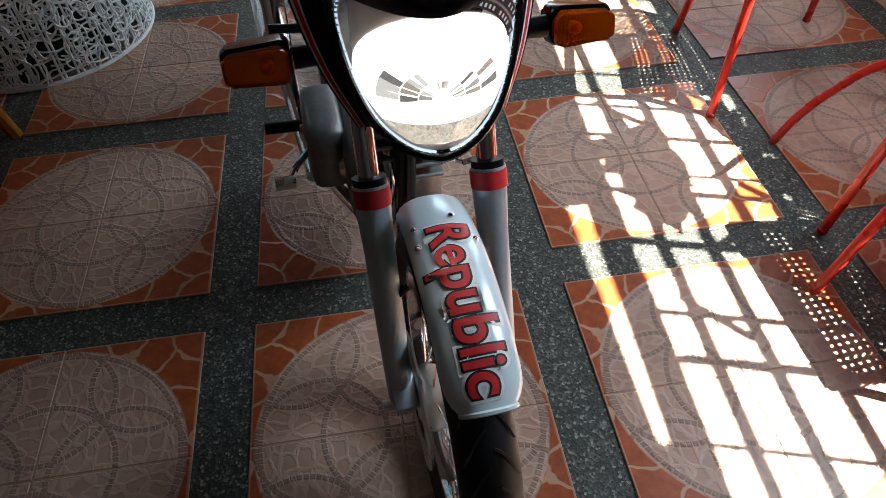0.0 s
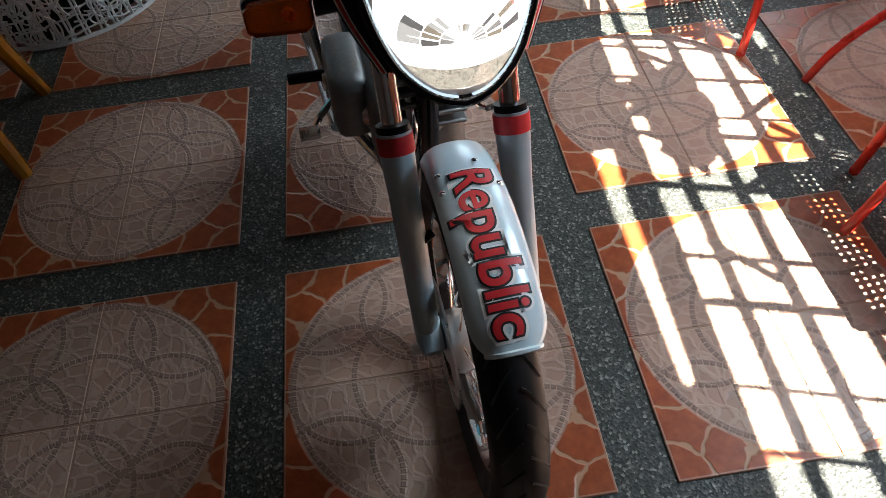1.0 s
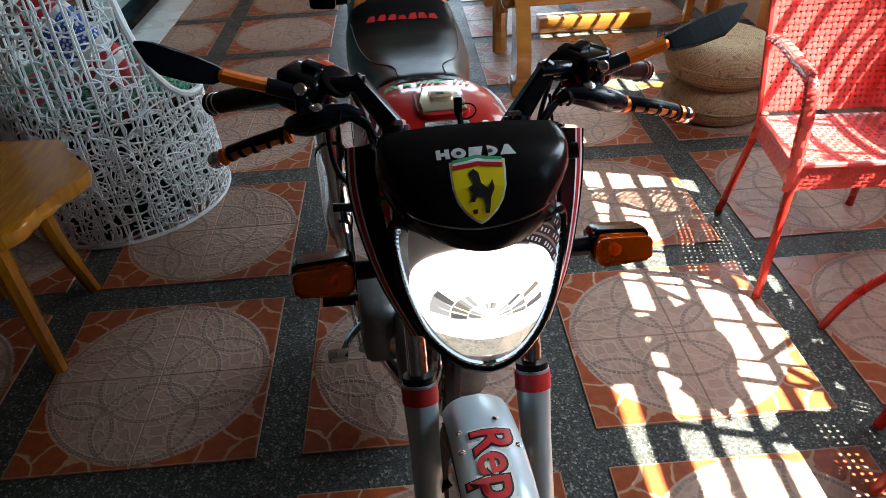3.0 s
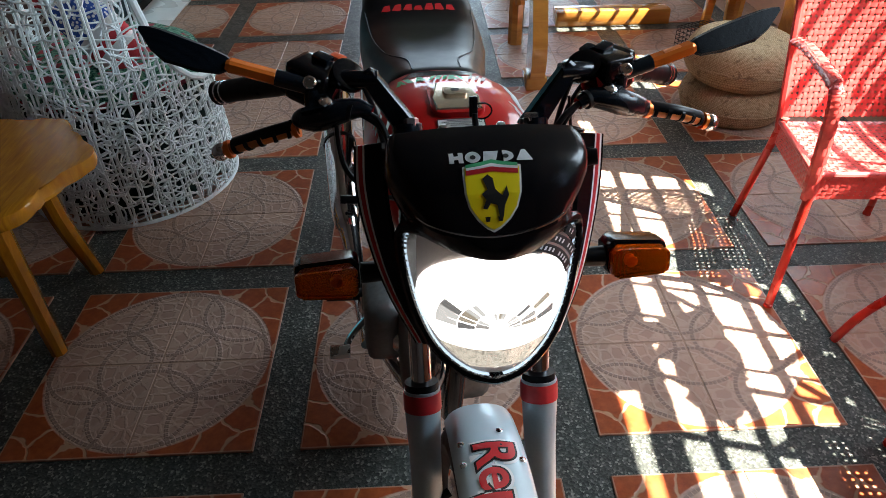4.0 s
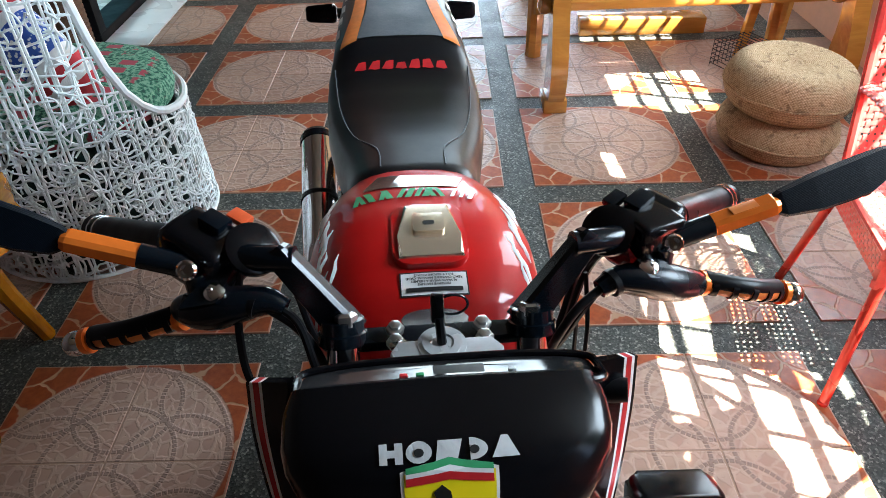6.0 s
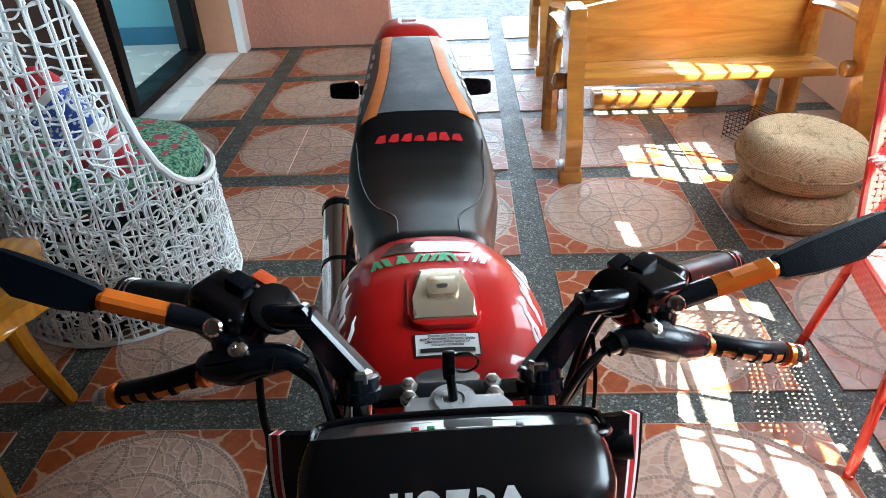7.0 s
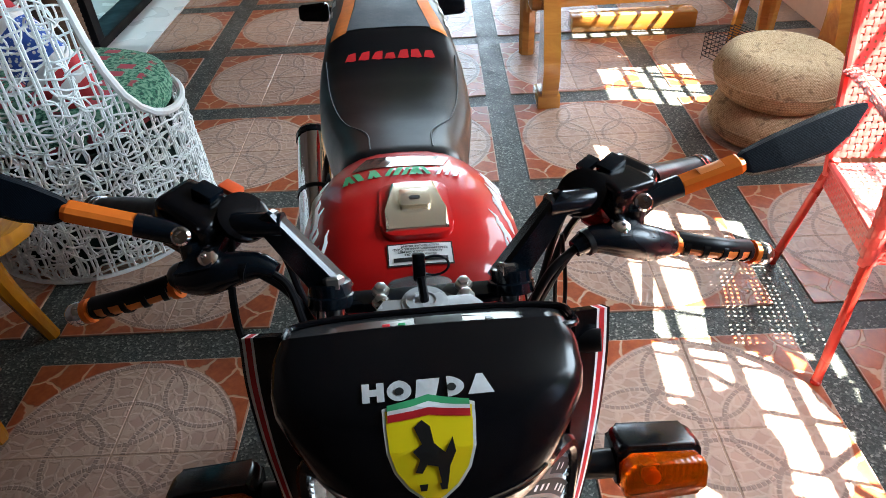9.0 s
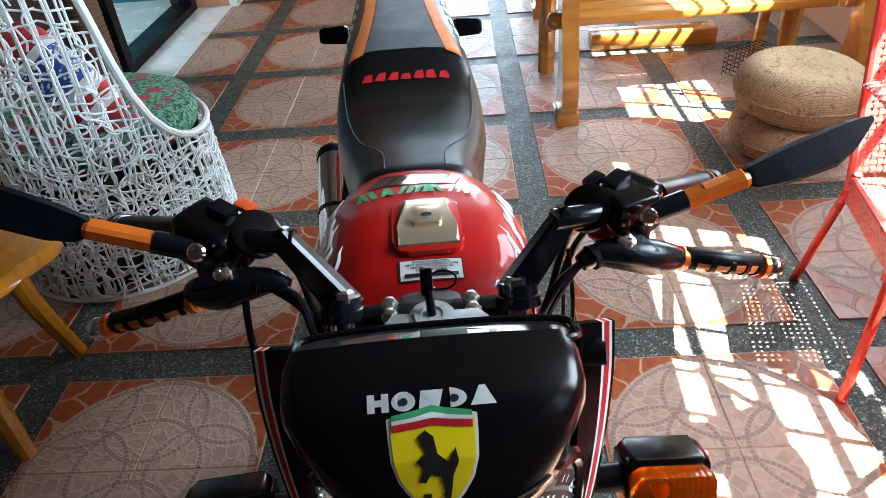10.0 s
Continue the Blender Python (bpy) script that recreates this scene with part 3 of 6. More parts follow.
for z, r, h, label in ((0.0, 0.218, 0.165, "round woven straw pouf on the tiled floor"), (0.163, 0.230, 0.180, "round woven straw pouf stacked on another")):
    p = thing("straw_pouf", label, "pouf", pose(1.655, 1.79, z, 2, 1, 20), "stacked straw poufs")
    part("cover", pouf(r, h), M_STRAW, p)
    part("seam", tube([((r + 0.002) * math.cos(a), (r + 0.002) * math.sin(a), h * 0.48 + 0.002 * math.sin(9 * a)) for a in [2 * math.pi * k / 72 for k in range(73)]], 0.0035, 6), M_STRAW, p)
    part("crown", lathe([(0.014, h - 0.006), (0.012, h - 0.001), (0.004, h - 0.0015)], 16), M_STRAW, p)


# ---- wooden benches that face the motorcycle ----
def lerp_w(t):
    return 0.056 + 0.012 * math.sin(t * 9.0)


def bench(label):
    b = thing("wooden_bench", label, "bench", group="wooden benches")
    n = 24
    lo, hi = [], []
    for i in range(n + 1):
        u = i / n
        x = -0.02 + 1.20 * u
        lo.append((x, 0.335))
        hi.append((x, 0.575 + 0.075 * math.sin(math.pi * u) ** 0.8))
    board = slab(lo + hi[::-1], -0.02, 0.02, Matrix.Rotation(radians(90), 4, "X"), bevel=0.006)
    part("backrest", board, M_BENCH, b).matrix_basis = pose(0, 0.47, 0.0, -5, 0, 0)
    part("seat_plank", box((-0.02, 0.200, 0.326), (1.14, 0.322, 0.364), 0.010), M_BENCH, b)
    part("seat_plank", box((-0.02, 0.328, 0.322), (1.14, 0.455, 0.360), 0.010), M_BENCH, b)
    for x in (-0.07, 1.12):
        curve = spline([(-0.045, 0.05, 0), (-0.062, 0.16, 0), (-0.055, 0.30, 0), (-0.02, 0.44, 0), (0.012, 0.58, 0), (0.02, 0.72, 0)], 5)
        wide = [lerp_w(q / (len(curve) - 1)) for q in range(len(curve))]
        out = [(c.x - w, c.y) for c, w in zip(curve, wide)] + [(c.x + w, c.y) for c, w in zip(curve, wide)][::-1]
        part("post", slab(out, -0.034, 0.034, Matrix(((0, 0, 1, x), (1, 0, 0, 0), (0, 1, 0, 0), (0, 0, 0, 1))), bevel=0.008), M_BENCH, b)
        part("knob", lathe([(0.012, -0.03), (0.032, -0.02), (0.036, 0.0), (0.032, 0.02), (0.012, 0.03)], 16, Matrix.Translation((x - 0.05, 0.02, 0.42)) @ Matrix.Rotation(radians(90), 4, "Y")), M_BENCH, b)
        part("foot", box((x - 0.050, -0.105, 0.0), (x + 0.050, 0.03, 0.065), 0.012), M_BENCH, b)
        part("front_leg", tube([(x, 0.52, 0.0), (x, 0.50, 0.40), (x, 0.47, 0.62)], [0.04, 0.04, 0.035], 8, smooth=3), M_BENCH, b)
        ring = []
        for k in range(19):
            a = radians(-200 + 220 * k / 18)
            ring.append((x, 0.20 + 0.24 * math.cos(a), 0.32 - 0.24 * math.sin(a)))
        if x < 0:
            part("scroll", tube(ring, 0.026, 8), M_BENCH, b)
        part("armrest", tube([(x, 0.02, 0.60), (x, 0.25, 0.61), (x, 0.45, 0.585)], [0.035, 0.04, 0.035], 8, smooth=4, flat=0.6), M_BENCH, b)
    for x0, x1, y in ((0.90, 0.93, 0.40), (1.05, 1.03, 0.42)):
        part("brace", box((-0.020, -0.018, 0.0), (0.020, 0.018, 0.335), 0.005, m=Matrix.Translation((x0, y, 0.0)) @ Matrix.Shear("XY", 4, ((x1 - x0) / 0.335, 0.0))), M_BENCH, b)
    return b


bench_1 = bench("varnished wooden bench with an arched backboard")
bench_1.matrix_world = pose(0.925, 2.18, 0, 0, 0, 2)
copy_thing(bench_1, pose(0.97, 3.62, 0, 0, 0, 0))
p = part("wooden_block", box((1.10, 2.93, 0.0), (1.75, 3.05, 0.085), 0.008), M_BENCH, None, "low varnished wooden block on the floor")
tagged(p, category="block")

# ---- wooden stool with a free-form slab top ----
stool = thing("wooden_stool", "glossy varnished wooden stool with a wavy edged top", "stool", pose(-0.825, 0.615, 0), "wooden stools")
outline = []
for k in range(72):
    a = 2 * math.pi * k / 72
    r = 0.275 + 0.020 * math.sin(3 * a + 0.6) + 0.026 * math.sin(7 * a) + 0.03 * abs(math.sin(a))
    outline.append((r * math.cos(a) * 0.92, r * math.sin(a) * 1.05))
part("top", slab(outline, 0.455, 0.495, bevel=0.012), M_STOOL, stool)
for x, y in ((0.123, -0.148), (0.093, 0.215), (-0.2, 0.22), (-0.2, -0.22)):
    part("leg", tube([(x * 0.75, y * 0.75, 0.47), (x * 0.78, y * 0.78, 0.25), (x, y, 0.0)], [0.032, 0.027, 0.022], 8, smooth=4), M_STOOL, stool)

# ---- white woven tub chair ----
tub = thing("tub_chair", "white painted woven cane tub chair with a cushion inside", "chair", pose(-0.78, 1.42, 0))
R_TUB = 0.355


RIM_D = (0, 40, 52, 62, 70, 77, 83, 88, 91, 94, 98, 106, 180)
RIM_Z = (0.405, 0.405, 0.411, 0.425, 0.448, 0.485, 0.538, 0.62, 0.71, 0.85, 1.00, 1.08, 1.10)


def rim_height(deg):
    """The tub's rim: a low front between steep sides that rise to a tall back."""
    d = abs((deg - 50 + 180) % 360 - 180)
    return float(np.interp(d, RIM_D, RIM_Z))


def on_tub(deg, z, out=0.0):
    r = R_TUB + 0.02 * (z / 0.45 - 0.5) * -1 + out
    return Vector((r * math.cos(radians(deg)), r * math.sin(radians(deg)), z))


RIM_ROUND = [d * side for side, row in ((-1, range(180, 0, -1)), (1, range(0, 181))) for d in row if d > 36 or d % 8 == 0]
rng = random.Random(4)
cane = bmesh.new()
for k in range(48):
    a = k * 7.5 + rng.uniform(-1, 1)
    for off in (0.0, 1.6):
        top = rim_height(a + off)
        tube([on_tub(a + off + rng.uniform(-0.9, 0.9), z * top, rng.uniform(-0.004, 0.004)) for z in (0.0, 0.25, 0.5, 0.75, 1.0)], 0.0040, 5, smooth=3, bm=cane)
for k in range(26):
    z = 0.03 + k * 0.041
    run = []
    for a in range(-4, 361, 4):
        if z < rim_height(a):
            run.append(on_tub(a, z + 0.012 * math.sin(a * 0.11 + k) + rng.uniform(-0.006, 0.006), rng.uniform(-0.007, 0.007)))
        else:
            if len(run) > 2:
                tube(run, 0.0032, 5, smooth=2, bm=cane)
            run = []
    if len(run) > 2:
        tube(run, 0.0032, 5, smooth=2, bm=cane)
for k in range(1500):
    a = rng.uniform(0, 360)
    z = rng.uniform(0.01, 0.44) if k % 3 else rng.uniform(0.44, 1.1)
    if z > rim_height(a):
        continue
    turn = rng.choice((-1, 1)) * rng.uniform(14, 46)
    head = rng.uniform(0, 360)
    pts = []
    for step in range(rng.randint(5, 9)):
        pts.append(on_tub(a, z, rng.uniform(-0.010, 0.008)))
        a += math.cos(radians(head)) * 3.6
        z += math.sin(radians(head)) * 0.022
        head += turn
        if z < 0.005 or z > rim_height(a) - 0.005:
            break
    if len(pts) > 2:
        tube(pts, 0.0031, 5, smooth=2, bm=cane)
tagged(part("cane_weave", cane, M_WHITECANE, tub, "tangled white cane strands"), kind="stuff")
part("rim", tube([on_tub(50 + g, float(np.interp(abs(g), RIM_D, RIM_Z)), 0.002) for g in RIM_ROUND], 0.0125, 8), M_WHITECANE, tub)
part("base_hoop", tube([on_tub(a, 0.008, 0.002) for a in range(0, 361, 8)], 0.008, 6), M_WHITECANE, tub)
# green seat cloth, its colour darkened for the shade inside the cane
M_LINER = worn("shade_darkened_green_cloth", (0.012, 0.035, 0.03), 0.9, scale=40)
part("seat_drum", lathe([(0.31, 0.01), (0.318, 0.20), (0.318, 0.392)], 32), M_LINER, tub, "green cloth inside the cane, darkened for the shade there")


def floral():
    n = Nodes("green_cushion_with_red_flowers", 0.85)
    v = n.coord()
    d = n.voronoi(n.vmath("MULTIPLY", v, (1.0, 1.35, 0.7)), 11.5, "F1", rnd=0.22)
    d.node.distance = "CHEBYCHEV"
    leaf = n.noise(v, 85, 3)
    base = n.ramp(leaf, (0.38, (0.012, 0.075, 0.055)), (0.48, (0.04, 0.20, 0.12)), (0.56, (0.20, 0.40, 0.27)))
    red = n.ramp(n.math("ADD", d, n.math("MULTIPLY", n.noise(v, 90, 3), 0.16)), (0.34, 1.0), (0.38, 0.0))
    n.link("Base Color", n.mix(red, base, (0.42, 0.06, 0.085)))
    n.bump(n.noise(v, 300, 2), 0.3, 0.001)
    return n.m


cushion = part("seat_cushion", lathe([(0.05, 0.362), (0.26, 0.365), (0.315, 0.385), (0.325, 0.42), (0.315, 0.455), (0.26, 0.482), (0.14, 0.494), (0.02, 0.496)], 40), floral(), None, "round green floral seat cushion in the tub chair")
cushion.matrix_world = pose(-0.775, 1.43, 0.028)
tagged(cushion, category="cushion")


def flag_cloth():
    n = Nodes("red_white_blue_cloth", 0.85)
    x, y, z = n.sep(n.coord())
    n_vec = n.coord()
    z = n.math("ADD", z, n.math("MULTIPLY", n.noise(n_vec, 18, 2), 0.02))
    bands = n.t.nodes.new("ShaderNodeValToRGB")
    bands.color_ramp.interpolation = "CONSTANT"
    red, white, blue = (0.50, 0.03, 0.04, 1), (0.72, 0.71, 0.70, 1), (0.03, 0.09, 0.38, 1)
    stops = ((0.0, red), (0.16, white), (0.23, red), (0.31, white), (0.40, blue), (0.70, white), (0.76, red))
    while len(bands.color_ramp.elements) < len(stops):
        bands.color_ramp.elements.new(0.5)
    for e, (p, c) in zip(bands.color_ramp.elements, stops):
        e.position, e.color = p, c
    n.t.links.new(n.math("ADD", n.math("MULTIPLY", z, 2.6), 0.5), bands.inputs["Fac"])
    stars = n.ramp(n.voronoi(n_vec, 75, "F1", rnd=0.9), (0.36, 1.0), (0.44, 0.0))
    in_blue = n.math("MULTIPLY", n.math("GREATER_THAN", z, -0.036), n.math("LESS_THAN", z, 0.074))
    n.link("Base Color", n.mix(n.math("MULTIPLY", stars, in_blue), bands.outputs["Color"], (0.74, 0.75, 0.76)))
    n.bump(n.noise(n.coord(), 60, 3), 0.5, 0.004)
    return n.m


pil = bmesh.new()
bmesh.ops.create_uvsphere(pil, u_segments=32, v_segments=20, radius=1)
for v in pil.verts:
    x, y, z = v.co
    s = lambda c: math.copysign(abs(c) ** 0.55, c)
    v.co = Vector((0.080 * s(x), 0.060 * y, 0.185 * s(z)))
pillow = part("throw_pillow", pil, flag_cloth(), None, "red, white and blue patterned pillow in the tub chair")
pillow.matrix_world = pose(-0.72, 1.27, 0.655, -14, -40, 10)
tagged(pillow, category="pillow")

# ---- small wire cage ----
cage = bmesh.new()
for i in range(9):
    x = 0.2 * i / 8
    for a, b in (((x, 0, 0), (x, 0, 0.13)), ((x, 0.13, 0), (x, 0.13, 0.13)), ((x, 0, 0.13), (x, 0.13, 0.13))):
        tube([a, b], 0.0019, 4, bm=cage)
for i in range(7):
    z = 0.13 * i / 6
    tube([(0, 0, z), (0.2, 0, z), (0.2, 0.13, z), (0, 0.13, z), (0, 0, z)], 0.0019, 4, bm=cage)
c = part("wire_cage", cage, M_IRON, None, "small dark wire cage on the floor by the bench")
c.matrix_world = pose(1.70, 2.40, 0.002, 0, 0, 25)
tagged(c, category="cage")

# ---- rolled mat standing by the door ----
mat_roll = bmesh.new()
lathe([(0.07 + 0.004 * (k % 2), 0.011 * k) for k in range(105)], 20, bm=mat_roll)
p = part("rolled_mat", mat_roll, worn("brown_wicker_mat", (0.13, 0.07, 0.04), 0.8, scale=90, vary=0.4, bump=0.5), None, "rolled brown wicker mat standing by the doorway")
p.matrix_world = pose(-1.33, 2.62, 0.0)
tagged(p, category="mat")


# ---- the motorcycle ----
M_BLACKSATIN = worn("satin_black_plastic", (0.003, 0.003, 0.004), 0.20, scale=200, vary=0.2, bump=0.03, rvar=0.03, Specular_IOR_Level=0.30)
M_BLACKMATT = worn("matt_black_plastic", (0.004, 0.004, 0.005), 0.40, scale=150, Specular_IOR_Level=0.18)
# black paint with a blue tint standing in for the sky's sheen
M_BLACKMETAL = worn("black_metal_sky_tint", (0.003, 0.006, 0.010), 0.22, 0.2)
M_RUBBER = worn("tyre_rubber", (0.007, 0.007, 0.008), 0.5, scale=90, vary=0.3, bump=0.3, Specular_IOR_Level=0.3)
M_SILVER = worn("silver_grey_paint", (0.66, 0.79, 0.84), 0.22, 0.1, scale=900, vary=0.02, bump=0.0, rvar=0.005)
M_FORK = worn("silver_fork_paint", (0.42, 0.51, 0.56), 0.32, 0.3, scale=300, vary=0.08, bump=0.03, rvar=0.04)
M_CHROME = worn("chrome", (0.86, 0.86, 0.87), 0.08, 1.0, scale=30, vary=0.06, bump=0.0, rvar=0.04)
M_ALLOY = worn("brushed_alloy", (0.55, 0.55, 0.54), 0.32, 1.0, scale=120, vary=0.12)
M_REDPAINT = worn("deep_red_tank_paint", (0.48, 0.007, 0.007), 0.35, 0.0, scale=30, vary=0.12, bump=0.0, rvar=0.05, Specular_IOR_Level=0.15, Coat_Weight=0.6, Coat_Roughness=0.03)
M_REDBAND = worn("red_vinyl_band", (0.55, 0.02, 0.025), 0.4)
M_ORANGE = worn("orange_anodised_alloy", (0.88, 0.20, 0.025), 0.28, 0.4, scale=80, vary=0.1)
M_ORANGEVINYL = worn("orange_vinyl", (0.72, 0.20, 0.04), 0.45)
M_SEATBLACK = worn("black_seat_vinyl", (0.003, 0.0035, 0.005), 0.34, scale=420, vary=0.15, bump=0.12, dist=0.0005, rvar=0.03, Specular_IOR_Level=0.5)
M_SEATGREY = worn("dark_grey_seat_vinyl", (0.085, 0.10, 0.11), 0.5, scale=260, vary=0.15, bump=0.4, dist=0.0008)
M_WHITE = worn("white_sticker", (0.78, 0.78, 0.77), 0.4, vary=0.04, bump=0)
M_YELLOW = worn("yellow_sticker", (0.92, 0.72, 0.01), 0.4, vary=0.04, bump=0)
M_INK = worn("black_ink", (0.01, 0.01, 0.01), 0.5, bump=0)
M_GREEN = worn("green_sticker", (0.04, 0.30, 0.12), 0.4, bump=0)
M_BADGE = worn("silver_badge_paint", (0.62, 0.63, 0.64), 0.4, 0.2, bump=0)
M_GAUGE = worn("smoked_gauge_glass", (0.016, 0.016, 0.017), 0.15, 0.0, scale=160, vary=0.8, bump=0.0, rvar=0.12)
# chrome of the fuel cap, a beige reflection mixed into its colour
M_CAP = worn("chrome_warm_reflection", (0.80, 0.66, 0.50), 0.22, 0.8, scale=60, vary=0.08, bump=0.0, rvar=0.05)
M_PLATE = worn("silver_cast_plate", (0.46, 0.47, 0.48), 0.32, 0.3, scale=200, vary=0.1)
M_ENGINE = worn("cast_engine_grey", (0.20, 0.21, 0.21), 0.45, 0.6, scale=90)
def carbon():
    n = Nodes("carbon_patterned_plastic", 0.40, 0, (0.006, 0.010, 0.016), Specular_IOR_Level=0.07)
    x, y, z = n.sep(n.coord())
    w = n.math("ADD", n.math("SINE", n.math("MULTIPLY", n.math("ADD", x, z), 5200.0)), n.math("SINE", n.math("MULTIPLY", n.math("SUBTRACT", x, z), 5200.0)))
    n.link("Base Color", n.ramp(w, (0.2, (0.002, 0.0035, 0.006)), (0.8, (0.005, 0.009, 0.015))))
    n.bump(w, 0.25, 0.0005)
    return n.m


M_CARBON = carbon()
M_REFLECTOR = worn("satin_lamp_reflector", (0.30, 0.25, 0.23), 0.45, 0.25, scale=60, vary=0.15, bump=0.0)


def amber():
    n = Nodes("amber_lens", 0.08, 0, (0.84, 0.14, 0.001), Transmission_Weight=0.72, IOR=1.4)
    x, y, z = n.sep(n.coord())
    n.bump(n.math("SINE", n.math("MULTIPLY", x, 1100.0)), 0.12, 0.0008)
    return n.m


M_AMBER = amber()
M_CLEAR = Nodes("clear_lens", 0.02, 0, (1, 1, 1), Transmission_Weight=1.0, IOR=1.35).m
M_REDLENS = Nodes("red_lens", 0.1, 0, (0.6, 0.01, 0.01), Transmission_Weight=0.3).m


def lamp_material(name, color, strength, flutes=0.0):
    n = Nodes(name, 0.2, 0, tuple(c * 0.04 for c in color))
    n.set("Emission Color", (*color, 1))
    if flutes:
        v = n.coord()
        k = n.noise(v, flutes, 3, 0.6, distort=1.5)
        c = n.ramp(k, (0.35, 0.25), (0.6, 1.0))
        n.link("Emission Strength", n.math("MULTIPLY", c, strength))
    else:
        n.set("Emission Strength", strength)
    return n.m


# bowl, facets and prisms glow themselves, in place of reflected bulb light
M_LAMP = lamp_material("lit_headlamp", (1.0, 0.97, 0.92), 0.45)
M_LAMPLOW = lamp_material("lit_lamp_prisms", (1.0, 0.90, 0.74), 0.085, 260.0)
M_LAMPTAN = lamp_material("lit_lamp_facets_tan", (1.0, 0.86, 0.66), 0.036)
M_LAMPGREY = lamp_material("lit_lamp_facets_grey", (1.0, 0.97, 0.94), 0.017)
M_LAMPMID = lamp_material("lit_lamp_facets", (1.0, 0.95, 0.88), 0.034)
M_LAMPMIX = lamp_material("lit_lamp_facets_bright", (1.0, 0.97, 0.92), 0.062)
M_LED = lamp_material("white_led", (0.62, 0.82, 1.0), 0.085)

bike = thing("motorcycle", "red and black motorcycle with silver front fender and lit headlamp", "motorcycle", pose(0.387, -0.09, 0, 0, 0, 5) @ pose(0, 0, 0.93, 0, 1.7, 0) @ pose(0, 0, -0.93))


def add(name, bm, mat, label="", parent=None, smooth=True):
    return part(name, bm, mat, parent or bike, label, smooth)


def lerp(a, b, t):
    return a + (b - a) * t


# wheels
def wheel(v, r, width, tag):
    m = Matrix.Translation((-0.008, v, r)) @ Matrix.Rotation(radians(90), 4, "Y")
    prof = []
    for k in range(15):
        a = math.pi * k / 14
        prof.append((r - width * 0.50 + width * 0.50 * math.sin(a), -width / 2 * math.cos(a)))
    inner = [(r - width * 0.95, width * 0.30), (r - width * 0.95, -width * 0.30)]
    tyre = add(tag + "_tyre", lathe(prof + inner + prof[:1], 72, m, caps=False), M_RUBBER, "black road tyre with curved tread grooves")
    g = bmesh.new()
    for k in range(36):
        for s in (-1, 1):
            pts = []
            for q in range(6):
                w = s * (0.004 + 0.030 * q / 5) * width / 0.085
                a = 2 * math.pi * (k + (0.5 if s > 0 else 0)) / 36 + 0.16 * (q / 5) ** 1.5
                d = r - width * 0.5 + width * 0.5 * math.sqrt(max(0.0, 1 - (2 * w / width) ** 2)) + 0.0006
                pts.append(m @ Vector((d * math.cos(a), d * math.sin(a), w)))
            tube(pts, 0.0022, 4, bm=g)
    part("tread_groove", g, M_INK, tyre)
    rim = add(tag + "_rim", lathe([(r - width * 0.72, -0.030), (r - width * 0.95, -0.026), (r - width * 1.05, -0.008), (r - width * 1.05, 0.012), (r - width * 0.95, 0.026), (r - width * 0.72, 0.030)], 48, m, caps=False), M_CHROME, "chrome wheel rim")
    add(tag + "_hub", lathe([(0.02, -0.055), (0.05, -0.05), (0.055, -0.03), (0.045, 0.0), (0.055, 0.03), (0.05, 0.05), (0.02, 0.055)], 24, m), M_ALLOY)
    for k in range(18):
        a, b = 2 * math.pi * k / 18, 2 * math.pi * (k + (1.6 if k % 2 else -1.6)) / 18
        s = 0.03 if k % 4 < 2 else -0.03
        part("spoke", tube([m @ Vector((0.05 * math.cos(a), 0.05 * math.sin(a), s)), m @ Vector(((r - width) * math.cos(b), (r - width) * math.sin(b), 0))], 0.0016, 5), M_CHROME, rim)


AX_V, AX_Z = -0.315, 0.283
wheel(AX_V, AX_Z, 0.082, "front")
wheel(0.96, 0.283, 0.092, "rear")

# front fender, an arched gutter over the wheel
F_R = 0.333


def fender_at(theta, s, r=F_R, half=0.048):
    """theta: degrees ahead of straight up; s from -1 to 1 across."""
    a = radians(theta)
    w = half * (1.0 - 0.30 * max(0.0, (theta - 26) / 9) ** 3)
    drop = 0.030 * (1 - math.sqrt(max(0.0, 1 - (abs(s) * 0.97) ** 2.4)))
    rr = r - drop
    return Vector((-0.008 + w * s, AX_V - rr * math.sin(a), AX_Z + rr * math.cos(a)))


def gutter(t0, t1, r0, fn, steps=30, wide=14, rim=0.0):
    outer, inner = [], []
    loops = []
    for i in range(steps + 1):
        th = lerp(t0, t1, i / steps)
        top = [fn(th, lerp(-1, 1, k / wide), r0) for k in range(wide + 1)]
        low = [fn(th, lerp(1, -1, k / wide), r0 - 0.004) for k in range(wide + 1)]
        loops.append(top + low)
    return rings(loops)


fender = add("front_fender", gutter(-24, 35, F_R, fender_at), M_SILVER, "silver grey arched front fender with red lettering")
part("fender_edge", tube([fender_at(35, lerp(-1, 1, k / 14)) for k in range(15)], 0.0035, 6), M_SILVER, fender)
for th, s in ((-10, -0.75), (-4, -0.78), (-12, 0.35), (-4, 0.78)):
    p = fender_at(th, s)
    part("screw", lathe([(0.0045, 0), (0.0045, 0.0025), (0.002, 0.004)], 10, axis(p, p - Vector((-0.008, AX_V, AX_Z)))), M_CHROME, fender)


